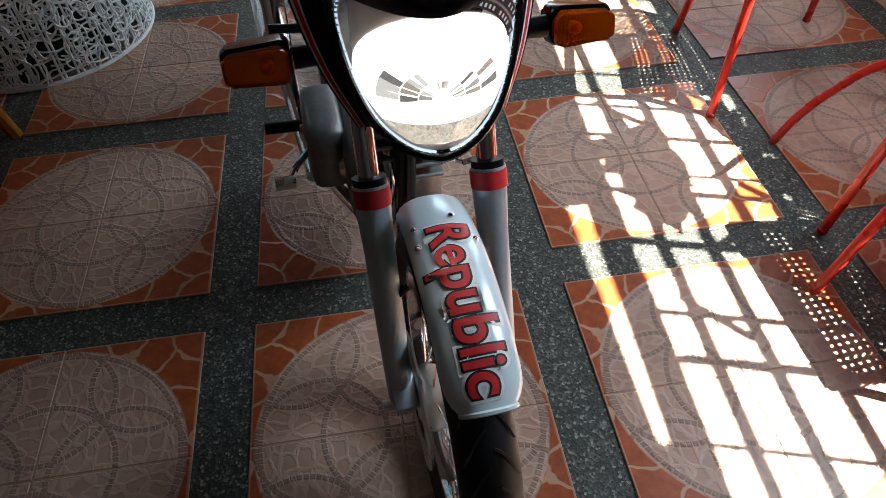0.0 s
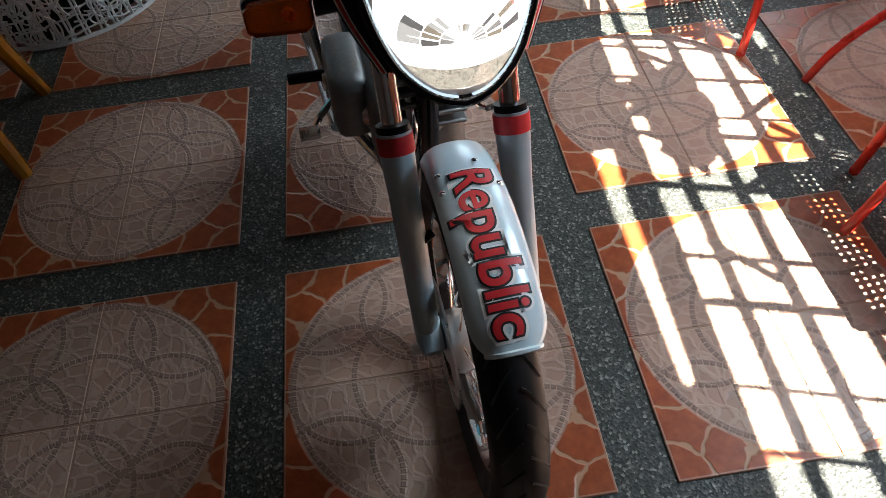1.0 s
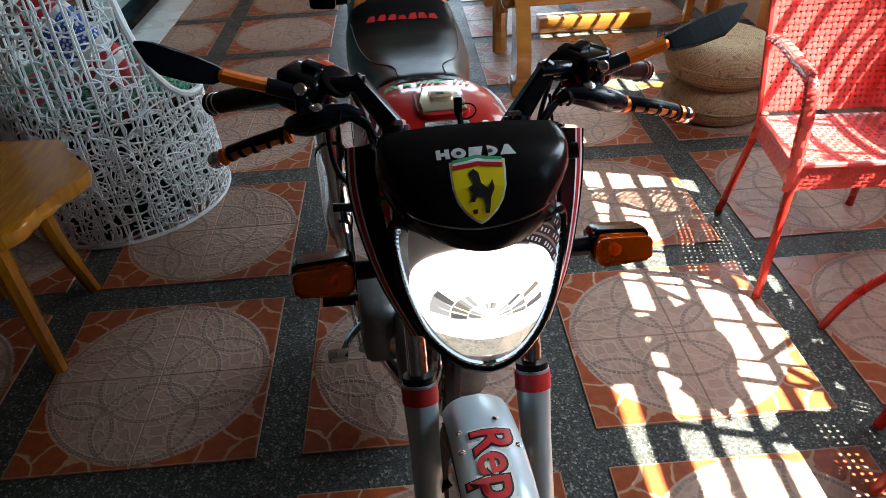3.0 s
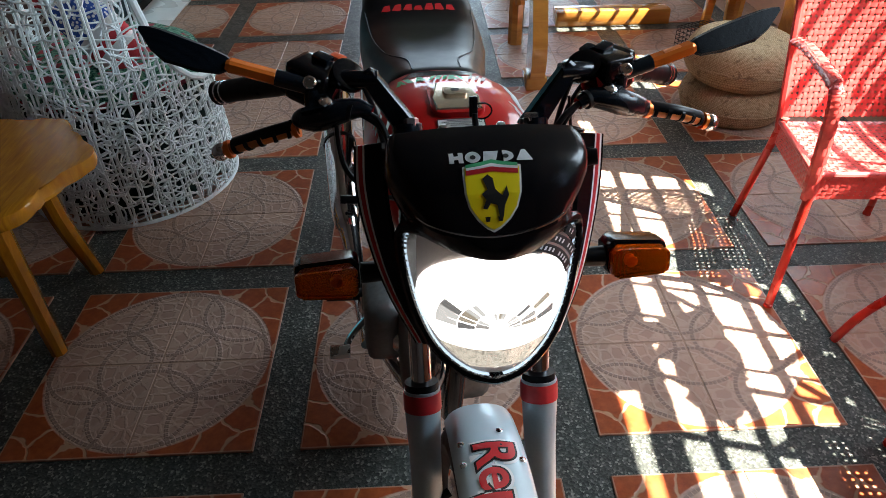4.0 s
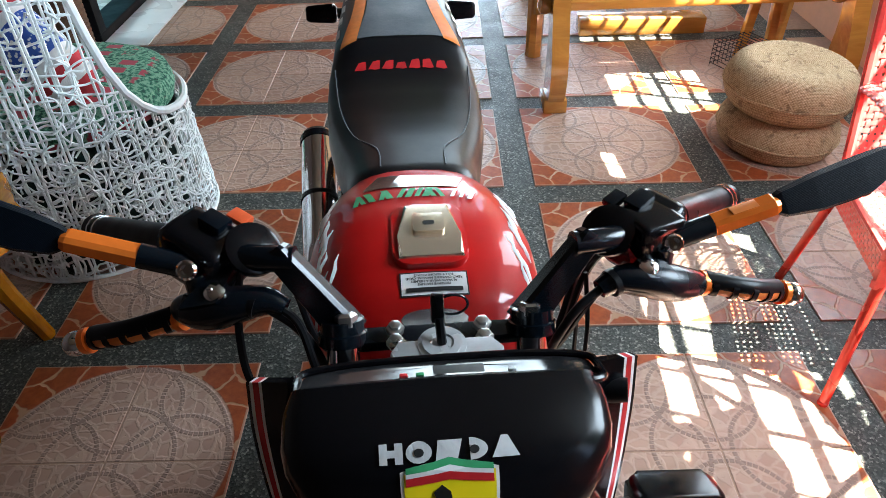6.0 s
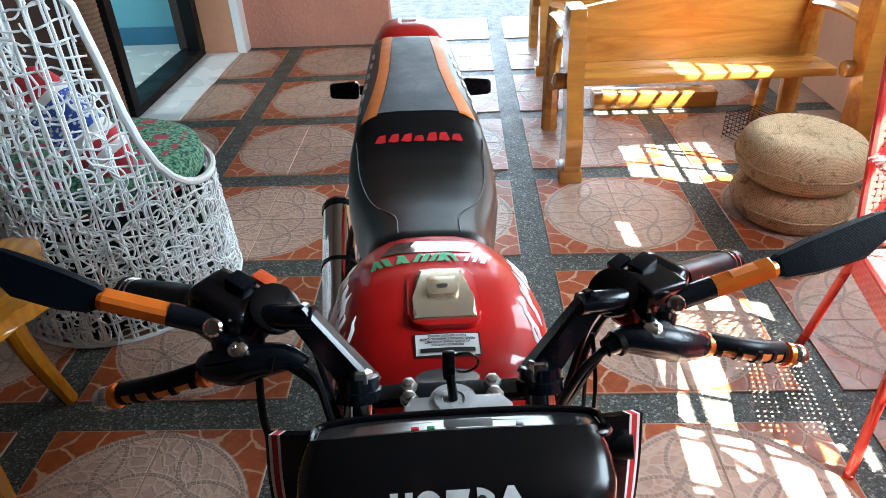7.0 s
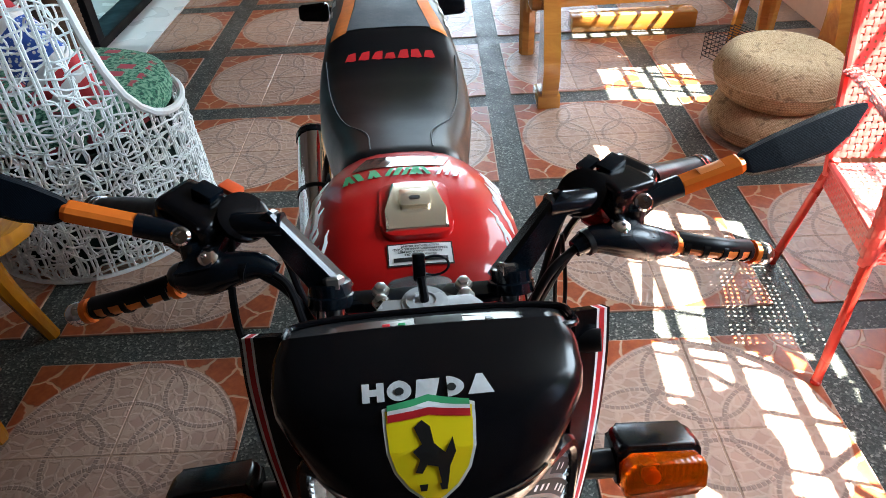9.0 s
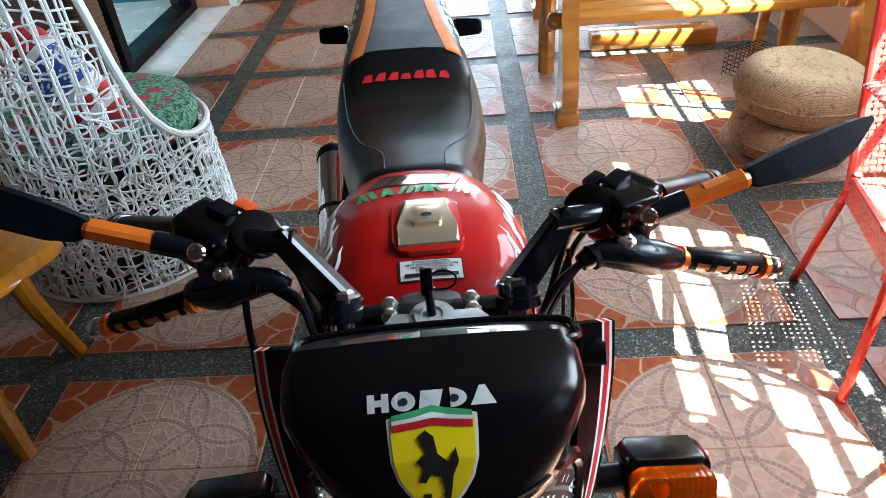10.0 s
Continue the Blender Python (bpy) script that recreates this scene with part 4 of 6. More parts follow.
def lettering(text, size, grow=0.0):
    """A flat mesh of the built-in font, as rows of faces of (x, y)."""
    cu = bpy.data.curves.new("lettering", "FONT")
    cu.body, cu.size, cu.offset, cu.align_x, cu.align_y = text, size, grow, "CENTER", "CENTER"
    cu.resolution_u = 6
    cu.fill_mode = "FRONT"
    ob = bpy.data.objects.new("lettering", cu)
    me = bpy.data.meshes.new_from_object(ob)
    bm = bmesh.new()
    bm.from_mesh(me)
    bpy.data.objects.remove(ob)
    bpy.data.curves.remove(cu)
    bpy.data.meshes.remove(me)
    return bm


def on_fender(bm, lift):
    for v in bm.verts:
        x, y, _ = v.co
        th = 11.5 + math.degrees(x / F_R)
        p = fender_at(th, y / 0.048 + 0.02, F_R)
        n = (p - Vector((-0.008, AX_V, AX_Z))).normalized()
        v.co = p + n * lift
    return bm


for grow, mat, lift, nm in ((0.0074, M_WHITE, 0.0010, "lettering_edge"), (0.0038, M_INK, 0.0016, "lettering_outline"), (0.0012, M_REDBAND, 0.0022, "lettering")):
    bm = lettering("Republic", 0.070, grow)
    bm.transform(Matrix.Diagonal((0.99, 1.05, 1, 1)))
    bmesh.ops.subdivide_edges(bm, edges=[e for e in bm.edges if e.calc_length() > 0.02], cuts=2)
    part(nm, on_fender(bm, lift), mat, fender, "red outlined lettering on the fender" if nm == "lettering" else "", False)

# forks
RAKE = radians(26)
DOWN = Vector((0, -math.sin(RAKE), -math.cos(RAKE)))
for s in (-1, 1):
    top = Vector((s * 0.084, -0.004, 0.919))
    ring = top + DOWN * 0.349
    end = top + DOWN * 0.694
    add("fork_tube", tube([top, ring + DOWN * 0.02], 0.0150, 16), M_CHROME, "chrome fork tube")
    leg = add("fork_leg", tube([ring, ring + DOWN * 0.03, ring + DOWN * 0.10, ring + DOWN * 0.24, end + DOWN * 0.0, end + DOWN * 0.02], [0.0255, 0.0255, 0.0225, 0.0215, 0.020, 0.014], 18), M_FORK, "silver painted lower fork leg")
    part("collar", tube([ring + DOWN * 0.004, ring + DOWN * 0.030], 0.0268, 18), M_REDBAND, leg, "red band at the top of the fork leg")
    part("dust_seal", tube([ring - DOWN * 0.010, ring + DOWN * 0.004], 0.024, 16), M_BLACKMATT, leg)
    part("axle_boss", box((-0.02, -0.03, -0.03), (0.02, 0.03, 0.03), 0.012, m=Matrix.Translation(end + Vector((-s * 0.004, 0.004, 0.0))) @ Matrix.Rotation(RAKE, 4, "X")), M_FORK, leg)
    part("bracket", tube([ring + DOWN * 0.17 + Vector((-s * 0.005, -0.01, 0)), ring + DOWN * 0.17 + Vector((-s * 0.032, 0, 0.01))], 0.007, 8), M_BLACKMATT, leg)
    add("clamp", tube([top - DOWN * -0.006, top - DOWN * 0.004, top - DOWN * 0.005, top - DOWN * 0.016, top - DOWN * 0.017], [0.0215, 0.0215, 0.0195, 0.0195, 0.0165], 18), M_BLACKMETAL, "black handlebar clamp with a bolt")
    add("clamp_bolt", lathe([(0.0105, 0), (0.0105, 0.009), (0.008, 0.011)], 6, axis(top - DOWN * 0.017 + Vector((-s * 0.004, -0.010, 0.0)), -DOWN)), M_ALLOY)
add("axle", tube([(-0.115, AX_V, AX_Z), (0.095, AX_V, AX_Z)], 0.009, 12), M_ALLOY)
add("brake_disc", lathe([(0.06, 0.0), (0.11, 0.0), (0.11, 0.004), (0.06, 0.004)], 40, Matrix.Translation((-0.062, AX_V, AX_Z)) @ Matrix.Rotation(radians(90), 4, "Y"), caps=False), M_ALLOY)
def flat_front(z):
    """The cowl's front is straighter across near its rim."""
    return lerp(0.34, 0.15, min(1.0, max(0.0, (z - 0.89) / 0.075)))


COWL_U = -0.005


# headlamp cowl: rings from the gauge rim down to the lamp's brow
def cowl_ring(z, vc, half, depth, vb, n=28):
    """Half an oval, open to the rear: vc is the front, vb the rear edge."""
    out = []
    for k in range(n + 1):
        a = lerp(-90, 90, k / n)
        s, c = math.sin(radians(a)), math.cos(radians(a))
        out.append((COWL_U + half * math.copysign(abs(s) ** 0.75, s), vb + (vc - vb) * c ** flat_front(z), z - depth * s * s - 0.034 * abs(s) ** 30))
    return out


COWL = [(0.980, -0.116, 0.108, 0.010, -0.072), (0.987, -0.124, 0.114, 0.010, -0.074), (0.985, -0.143, 0.1175, 0.010, -0.074), (0.978, -0.164, 0.1175, 0.010, -0.072), (0.970, -0.179, 0.1145, 0.010, -0.074),
        (0.946, -0.198, 0.105, 0.006, -0.080), (0.924, -0.209, 0.097, 0.002, -0.090), (0.908, -0.215, 0.090, -0.006, -0.100), (0.902, -0.217, 0.087, -0.010, -0.11)]
outer = [cowl_ring(*c) for c in COWL]
inner = [[Vector(p) + Vector((0, 0.006, 0)) for p in r] for r in outer]
bm = rings([[Vector(p) for p in r] for r in outer] + inner[::-1], closed=False, caps=False)
cowl = add("headlamp_cowl", bm, M_BLACKSATIN, "satin black headlamp cowl with a crest sticker")


def on_cowl(u, z, lift=0.0008):
    """A place on the cowl's front."""
    for (a, b) in zip(COWL, COWL[1:]):
        if a[0] >= z >= b[0]:
            t = (a[0] - z) / (a[0] - b[0])
            half, vc, vb = lerp(a[2], b[2], t), lerp(a[1], b[1], t), lerp(a[4], b[4], t)
            s = min(0.999, abs((u - COWL_U) / half)) ** (1 / 0.75)
            c = math.sqrt(1 - s * s)
            dep = lerp(a[3], b[3], t)
            return Vector((u, vb + (vc - vb) * c ** flat_front(z) - lift, z - dep * s * s + lift * 0.6))
    return Vector((u, COWL[-1][1], z))


def sticker(outline, lift, at=on_cowl, cuts=3):
    """A thin sticker from an outline (u, z), wrapped on a surface."""
    bm = bmesh.new()
    vs = [bm.verts.new((x, y, 0)) for x, y in outline]
    f = bm.faces.new(vs)
    bmesh.ops.triangulate(bm, faces=[f])
    for _ in range(cuts):
        bmesh.ops.subdivide_edges(bm, edges=[e for e in bm.edges if e.calc_length() > 0.006], cuts=1)
        bmesh.ops.triangulate(bm, faces=bm.faces)
    for v in bm.verts:
        v.co = at(v.co.x, v.co.y, lift)
    return bm


def shield(w, h, cx, cz):
    half = [(0.0, 0.05), (0.28, 0.03), (0.5, 0.0)]
    side = [(0.5, -0.15), (0.485, -0.38), (0.42, -0.60), (0.28, -0.80), (0.12, -0.94), (0.0, -1.0)]
    right = half + side
    pts = right + [(-x, y) for x, y in right[-2:0:-1]]
    return [(cx + x * w, cz + y * h) for x, y in pts]


CZ = 0.9700
part("sticker_edge", sticker(shield(0.0635, 0.0620, -0.0085, CZ), 0.0008), M_WHITE, cowl, smooth=False)
part("sticker", sticker(shield(0.059, 0.0580, -0.0085, CZ - 0.0012), 0.0013), M_YELLOW, cowl, "yellow shield crest sticker", False)
for i, (mat, z0, z1) in enumerate(((M_GREEN, 0.0, 0.0022), (M_WHITE, -0.0022, 0.0), (M_REDBAND, -0.0062, -0.0022))):
    band = [(-0.0322, z0), (-0.0145, z0 + 0.0014), (-0.004, z0 + 0.0026), (0.0065, z0 + 0.0014), (0.0242, z0), (0.0242, z1), (0.0065, z1 + 0.0014), (-0.004, z1 + 0.0026), (-0.0145, z1 + 0.0014), (-0.0322, z1)]
    part("sticker_band", sticker([(x - 0.0045, CZ - 0.001 + z) for x, z in band], 0.0017), mat, cowl, smooth=False)
emblem = [(-0.012, 0.020), (-0.006, 0.024), (0.000, 0.020), (0.002, 0.010), (0.010, 0.004), (0.016, 0.013), (0.018, 0.004), (0.013, -0.006), (0.011, -0.018), (0.006, -0.018), (0.004, -0.006), (-0.004, -0.004), (-0.008, -0.010), (-0.013, -0.009), (-0.009, 0.000), (-0.014, 0.006), (-0.007, 0.010)]
part("sticker_emblem", sticker([(x * 0.92 - 0.0085, z * 0.92 + CZ - 0.029) for x, z in emblem], 0.0020), M_INK, cowl, "plain dark emblem shape", False)
for x in (-0.0155, -0.0015):
    part("sticker_mark", sticker([(x - 0.002, CZ - 0.0505), (x + 0.002, CZ - 0.0505), (x + 0.003, CZ - 0.0455), (x - 0.003, CZ - 0.0455)], 0.0020), M_INK, cowl, smooth=False)
def disc(cx, cz, rx, rz, a0=0, a1=360, n=16):
    return [(cx + rx * math.cos(radians(lerp(a0, a1, k / n))), cz + rz * math.sin(radians(lerp(a0, a1, k / n)))) for k in range(n if a1 - a0 == 360 else n + 1)]


BZ = 0.9755
for k, (mat, shape) in enumerate((
        (M_BADGE, [(-0.0530, BZ - 0.0030), (-0.0478, BZ - 0.0030), (-0.0478, BZ + 0.0030), (-0.0530, BZ + 0.0030)]),
        (M_BADGE, [(-0.0430, BZ - 0.0030), (-0.0378, BZ - 0.0030), (-0.0378, BZ + 0.0030), (-0.0430, BZ + 0.0030)]),
        (M_BADGE, [(-0.0478, BZ - 0.0010), (-0.0430, BZ - 0.0010), (-0.0430, BZ + 0.0012), (-0.0478, BZ + 0.0012)]),
        (M_BADGE, disc(-0.0275, BZ, 0.0085, 0.0032)), (M_INK, disc(-0.0275, BZ, 0.0032, 0.0013)),
        (M_BADGE, [(-0.0170, BZ - 0.0030), (-0.0030, BZ - 0.0030), (0.0010, BZ + 0.0030), (-0.0150, BZ + 0.0030)]),
        (M_BADGE, disc(0.0055, BZ, 0.0118, 0.0032, -90, 90)), (M_INK, disc(0.0085, BZ, 0.0032, 0.0013)),
        (M_BADGE, [(0.0195, BZ - 0.0030), (0.0380, BZ - 0.0030), (0.0310, BZ + 0.0032), (0.0265, BZ + 0.0032)]))):
    part("badge_shape", sticker(shape, 0.0016 if mat is M_INK else 0.0012, cuts=2), mat, cowl, "silver badge of plain shapes" if k == 0 else "", False)
part("chrome_lip", tube([on_cowl(u - 0.008, 0.9030 + 0.010 * (abs(u) / 0.085) ** 1.5, 0.001) for u in [lerp(-0.082, 0.082, k / 20) for k in range(21)]], 0.0013, 6), M_CHROME, cowl)

# gauge panel under the cowl's rim
def oval(half, deep, vc, z, sag, n=44):
    return [Vector((half * math.copysign(abs(math.sin(a)) ** 0.7, math.sin(a)), vc - deep * math.copysign(abs(math.cos(a)) ** 0.3, math.cos(a)), z - sag * math.sin(a) ** 2)) for a in [2 * math.pi * k / n for k in range(n)]]


def tilted(ring, fall=0.39):
    """The gauge slopes down towards the rider."""
    return [p - Vector((0, 0, fall * (p.y + 0.122))) for p in ring]


gauge = add("gauge_panel", rings([tilted(oval(0.110, 0.0225, -0.0995, 0.945, 0.004)), tilted(oval(0.109, 0.022, -0.0995, 0.977, 0.004)), tilted(oval(0.100, 0.0195, -0.0995, 0.978, 0.003)), tilted(oval(0.05, 0.011, -0.0995, 0.9785, 0.002))]), M_GAUGE, "dusty dark gauge panel under clear plastic")
# tell-tale boxes that also stand in for sky reflections in the cover
for x, mat in ((-0.034, M_REDBAND), (-0.022, M_GREEN), (0.046, M_WHITE)):
    part("tell_tale", box((x - 0.003, -0.101, 0.955), (x + 0.003, -0.098, 0.9715), 0.001), mat, gauge)
part("window", box((-0.012, -0.100, 0.950), (0.026, -0.090, 0.9688), 0.0015), M_ENGINE, gauge)
rim_line = tilted(oval(0.112, 0.024, -0.0995, 0.979, 0.004))
part("rim", tube(rim_line + rim_line[:1], 0.0030, 8), M_BLACKSATIN, gauge)
add("gauge_hood", box((-0.105, -0.075, 0.88), (0.105, -0.052, 0.930), 0.010), M_BLACKMATT)

# headlamp: bowl, prisms, brow, led strip and clear cover
def lamp_edge(n=24):
    """The lamp's outline: brow at the top, pointed at the chin."""
    right = [(0.0, 0.884), (0.05, 0.886), (0.084, 0.885), (0.102, 0.876), (0.1055, 0.852), (0.100, 0.815), (0.090, 0.778), (0.070, 0.741), (0.036, 0.715), (0.0, 0.705)]
    pts = spline([(x, z, 0) for x, z in right], 4)
    pts = [(p.x, p.y) for p in pts]
    return pts + [(-x, z) for x, z in pts[-2:0:-1]]


def lamp_v(u, z):
    """How far forward the lamp's face stands."""
    return -0.222 - 0.34 * (0.87 - z) * (1 - 0.55 * (0.87 - z) / 0.15) + 6.0 * u * u


EDGE = lamp_edge()


def lamp_face(scale, back, rows=5, cx=0.0, cz=0.80):
    bm = bmesh.new()
    loops = []
    for i in range(rows + 1):
        k = scale * (1 - 0.98 * i / rows)
        loops.append([Vector((cx + (x - cx) * k, lamp_v(cx + (x - cx) * k, cz + (z - cz) * k) + back, cz + (z - cz) * k)) for x, z in EDGE])
    return rings(loops, caps=False, bm=bm)


lamp = add("headlamp", lamp_face(0.97, 0.016), M_REFLECTOR, "lit headlamp with a clear faceted lens")
bm = bmesh.new()
loops = []
for i in range(6):
    k = 1 - i * 0.199
    ring = []
    for q in range(40):
        a = 2 * math.pi * q / 40
        u, z = 0.090 * k * math.cos(a) * (1.0 if math.sin(a) > 0 else 1.0 + 0.10 * math.sin(a)), 0.806 + 0.067 * k * math.sin(a) * (1.0 if math.sin(a) > 0 else 1.26)
        ring.append(Vector((u, lamp_v(u, z) + 0.012, z)))
    loops.append(ring)
part("lit_bowl", rings(loops, caps=False, bm=bm), M_LAMP, lamp, "glowing white lamp bowl")
rng = random.Random(21)
FACETS = (M_LAMPMID, M_LAMPMIX, M_LAMPTAN, M_LAMPMIX, M_LAMP, M_LAMPGREY)
for k in range(15):
    for r0, r1 in ((0.011, 0.026), (0.027, 0.046), (0.047, 0.070)):
        a0 = -6 + 12.8 * k + rng.uniform(-2, 2)
        a1 = a0 + rng.uniform(9, 12.5)
        if abs(a0 - 90) < 30 and r0 > 0.02 or rng.random() < 0.10 or (r0 > 0.04 and 34 < a0 < 146):
            continue
        bm = bmesh.new()
        quad = [(r * math.cos(radians(a)), 0.784 + 0.80 * r * math.sin(radians(a))) for r, a in ((r0, a0), (r1, a0 + rng.uniform(-3, 3)), (r1, a1 + rng.uniform(-2, 3)), (r0, a1))]
        bm.faces.new([bm.verts.new((u, lamp_v(u, z) + 0.0085, z)) for u, z in quad])
        part("reflector_facet", bm, rng.choice(FACETS), lamp, smooth=False)
part("bulb", lathe([(0.002, 0.0), (0.008, 0.002), (0.009, 0.008), (0.006, 0.012), (0.001, 0.013)], 16, axis((0, lamp_v(0, 0.790) + 0.010, 0.790), (0, -1, -0.2))), M_LAMP, lamp)
bm = bmesh.new()
loops = []
for z in (0.752, 0.745, 0.738, 0.731, 0.724):
    w = 0.066 * math.sqrt(max(0.03, (z - 0.716) / 0.036))
    loops.append([Vector((lerp(-w, w, k / 20), lamp_v(lerp(-w, w, k / 20), z) + 0.009, z)) for k in range(21)])
part("prism_band", rings(loops, closed=False, caps=False, bm=bm), M_LAMPLOW, lamp)
for s in (-1, 1):
    bm = bmesh.new()
    edge = [(s * x * 0.95, 0.80 + (z - 0.80) * 0.95) for x, z in EDGE[:len(EDGE) // 2 + 1] if z < 0.885 and x > 0.002 or z < 0.76]
    edge = [(x, z) for x, z in edge if z < 0.874 and abs(x) > 0.0005]
    dense = spline([(x, z, 0) for x, z in edge], 2)
    part("led_strip", tube([Vector((p.x, lamp_v(p.x, p.y) + 0.0085, p.y)) for p in dense], 0.0055, 8, flat=0.4), M_LED, lamp, "band of white light along the lamp's edge")
    for p in dense[::2]:
        q = Vector((p.x * 1.02, p.y - 0.0015 * (0.88 - p.y) / 0.16, 0))
        box((q.x - 0.0024, lamp_v(q.x, q.y) + 0.0006, q.y - 0.0011), (q.x + 0.0024, lamp_v(q.x, q.y) + 0.003, q.y + 0.0011), bm=bm)
    part("led_notch", bm, M_ENGINE, lamp, "grey notches along the light band", False, "stuff")
cover = part("lens_cover", lamp_face(1.0, 0.0), M_CLEAR, lamp, "clear lamp cover")
cover.visible_shadow = False
rim_pts = [Vector((x * 1.02, lamp_v(x, z) + 0.004, 0.8 + (z - 0.8) * 1.02)) for x, z in EDGE]
low = [p for p in rim_pts[6:-5]]
part("lamp_surround", tube(low, 0.0070, 8), M_BLACKSATIN, lamp)
def on_lens(u, z, lift=0.0):
    return Vector((u, lamp_v(u, z) - lift, z))


for k, (a0, a1) in enumerate(((64, 12), (54, 20), (43, 29))):
    big = 0.089 + 0.0125 * k

    def arc(t, r):
        a = radians(lerp(a0, a1, t))
        return r * math.cos(a), 0.808 + 0.86 * r * math.sin(a)
    band = part("lens_band", sticker([arc(q / 8, big) for q in range(9)] + [arc(q / 8, big + 0.0098) for q in range(8, -1, -1)], 0.0012, on_lens, 1), M_INK, lamp, "black band with small pale marks" if k == 0 else "", False)
    n_marks = 12 - 4 * k
    for q in range(1, n_marks):
        if (q + k) % 5:
            t = q / n_marks
            part("band_mark", sticker([arc(t, big + 0.0028), arc(t + 0.042 + 0.01 * k, big + 0.0028), arc(t + 0.042 + 0.01 * k, big + 0.0072), arc(t, big + 0.0072)], 0.002, on_lens, 0), M_WHITE, band, smooth=False)
# black brow between the cowl's lip and the glass
brow = []
for k in range(25):
    u = lerp(-0.098, 0.098, k / 24)
    top = on_cowl(u * 0.93 - 0.004, 0.904 + 0.010 * (abs(u) / 0.1) ** 1.5, 0.0)
    low_z = 0.875 + 0.010 * (abs(u) / 0.098) ** 1.5
    low = Vector((u, lamp_v(u, low_z) - 0.003, low_z))
    mid = top.lerp(low, 0.5) + Vector((0, -0.004, 0.001))
    brow.append([top, mid, low, low + Vector((0, 0.006, 0.002)), top + Vector((0, 0.006, -0.002))])
add("lamp_brow", rings(brow), M_BLACKSATIN, "black brow over the lamp glass")
add("headlamp_shell", rings([[Vector((x * 1.01, lamp_v(x, z) + 0.012, 0.8 + (z - 0.8) * 1.01)) for x, z in EDGE], [Vector((x * 1.0, -0.13 + 0.02 * abs(x) / 0.1, 0.81 + (z - 0.8) * 0.95)) for x, z in EDGE], [Vector((x * 0.7, -0.07, 0.82 + (z - 0.8) * 0.7)) for x, z in EDGE]]), M_BLACKSATIN)

# side covers beside the lamp, black with white and red stripes
IN = spline([(0.119, -0.080, 0.952), (0.119, -0.096, 0.900), (0.112, -0.128, 0.842), (0.096, -0.165, 0.788), (0.070, -0.205, 0.738)], 6)
OUT = spline([(0.152, -0.070, 0.944), (0.154, -0.080, 0.890), (0.144, -0.108, 0.834), (0.124, -0.145, 0.778), (0.092, -0.185, 0.724)], 6)
for s in (-1, 1):
    w = None
    for nm, t0, t1, mat in (("side_cover", 0.0, 0.62, M_BLACKSATIN), ("stripe", 0.62, 0.69, M_WHITE), ("stripe", 0.69, 0.84, M_REDBAND), ("stripe", 0.84, 0.92, M_WHITE), ("cover_edge", 0.92, 1.0, M_BLACKSATIN)):
        loops = []
        for a, b in zip(IN, OUT):
            d = (b - a)
            nn = Vector((0.55, -0.8, 0.25)) * 0.004
            row = []
            for t, k in ((t0, 1), (t1, 1), (t1, -1), (t0, -1)):
                p = a + d * t + nn * k
                row.append(Vector((s * p.x, p.y, p.z)))
            loops.append(row)
        o = part(nm, rings(loops), mat, w or bike, "black side cover with white and red stripes" if w is None else "")
        w = w or o


# turn signals
def signal(p, s, label, lens=True):
    p = Vector(p)
    b = add("turn_signal", tube([p - Vector((s * 0.05, 0, 0)), p - Vector((s * 0.005, 0, 0))], [0.012, 0.014], 12), M_BLACKMATT, label)
    m = Matrix.Translation(p + Vector((s * 0.038, 0, 0))) @ Matrix.Rotation(radians(-18), 4, "X")
    out = rounded(0.082, 0.046, 0.010)
    out = [(x, y * (1 - 0.12 * s * x / 0.042)) for x, y in out]
    back = slab(out, -0.005, 0.032, m @ Matrix.Rotation(radians(90), 4, "X") @ Matrix.Translation((0, 0, -0.02)), bevel=0.008)
    part("housing", back, M_BLACKSATIN, b)
    if lens:
        front = slab([(x * 0.95, y * 0.80 - 0.003) for x, y in out], 0.0, 0.018, m @ Matrix.Rotation(radians(90), 4, "X") @ Matrix.Translation((0, 0, 0.012)), bevel=0.006)
        part("amber_lens", front, M_AMBER, b, "orange signal lens")
        part("reflector", slab([(x * 0.85, y * 0.8) for x, y in out], 0.0, 0.003, m @ Matrix.Rotation(radians(90), 4, "X") @ Matrix.Translation((0, 0, 0.0125))), M_CHROME, b)
        part("bulb", lathe([(0.002, 0), (0.007, 0.003), (0.008, 0.009), (0.002, 0.015)], 12, axis(m @ Vector((-s * 0.012, -0.014, 0.0)), (0, -1, 0))), M_ORANGE, b)


for s in (-1, 1):
    signal((0.168 if s > 0 else -0.161, -0.118, 0.788), s, "amber turn signal on a black stalk")
    signal((s * 0.150, 1.42, 0.71), s, "black rear turn signal", False)
M_REDSWITCH = worn("orange_red_switch", (0.70, 0.10, 0.03), 0.4)
# handlebar, risers, levers, grips and mirrors
add("bridge_arm", slab([(-0.095, -0.016), (0.095, -0.016), (0.088, 0.004), (-0.088, 0.004)], 0.908, 0.920, bevel=0.003), M_BLACKMETAL)
plate = add("top_bridge", slab([(-0.041, -0.052), (0.050, -0.052), (0.051, -0.045), (0.042, -0.033), (-0.036, -0.033), (-0.043, -0.045)], 0.930, 0.938, bevel=0.003), M_PLATE, "silver top bridge with the ignition lock")
part("lock", lathe([(0.021, 0.940), (0.0205, 0.9418), (0.016, 0.9422), (0.0165, 0.9440), (0.010, 0.9440), (0.009, 0.9425), (0.004, 0.9425)], 28, Matrix.Translation((0.000, -0.040, -0.003))), M_PLATE, plate, "round lock face")
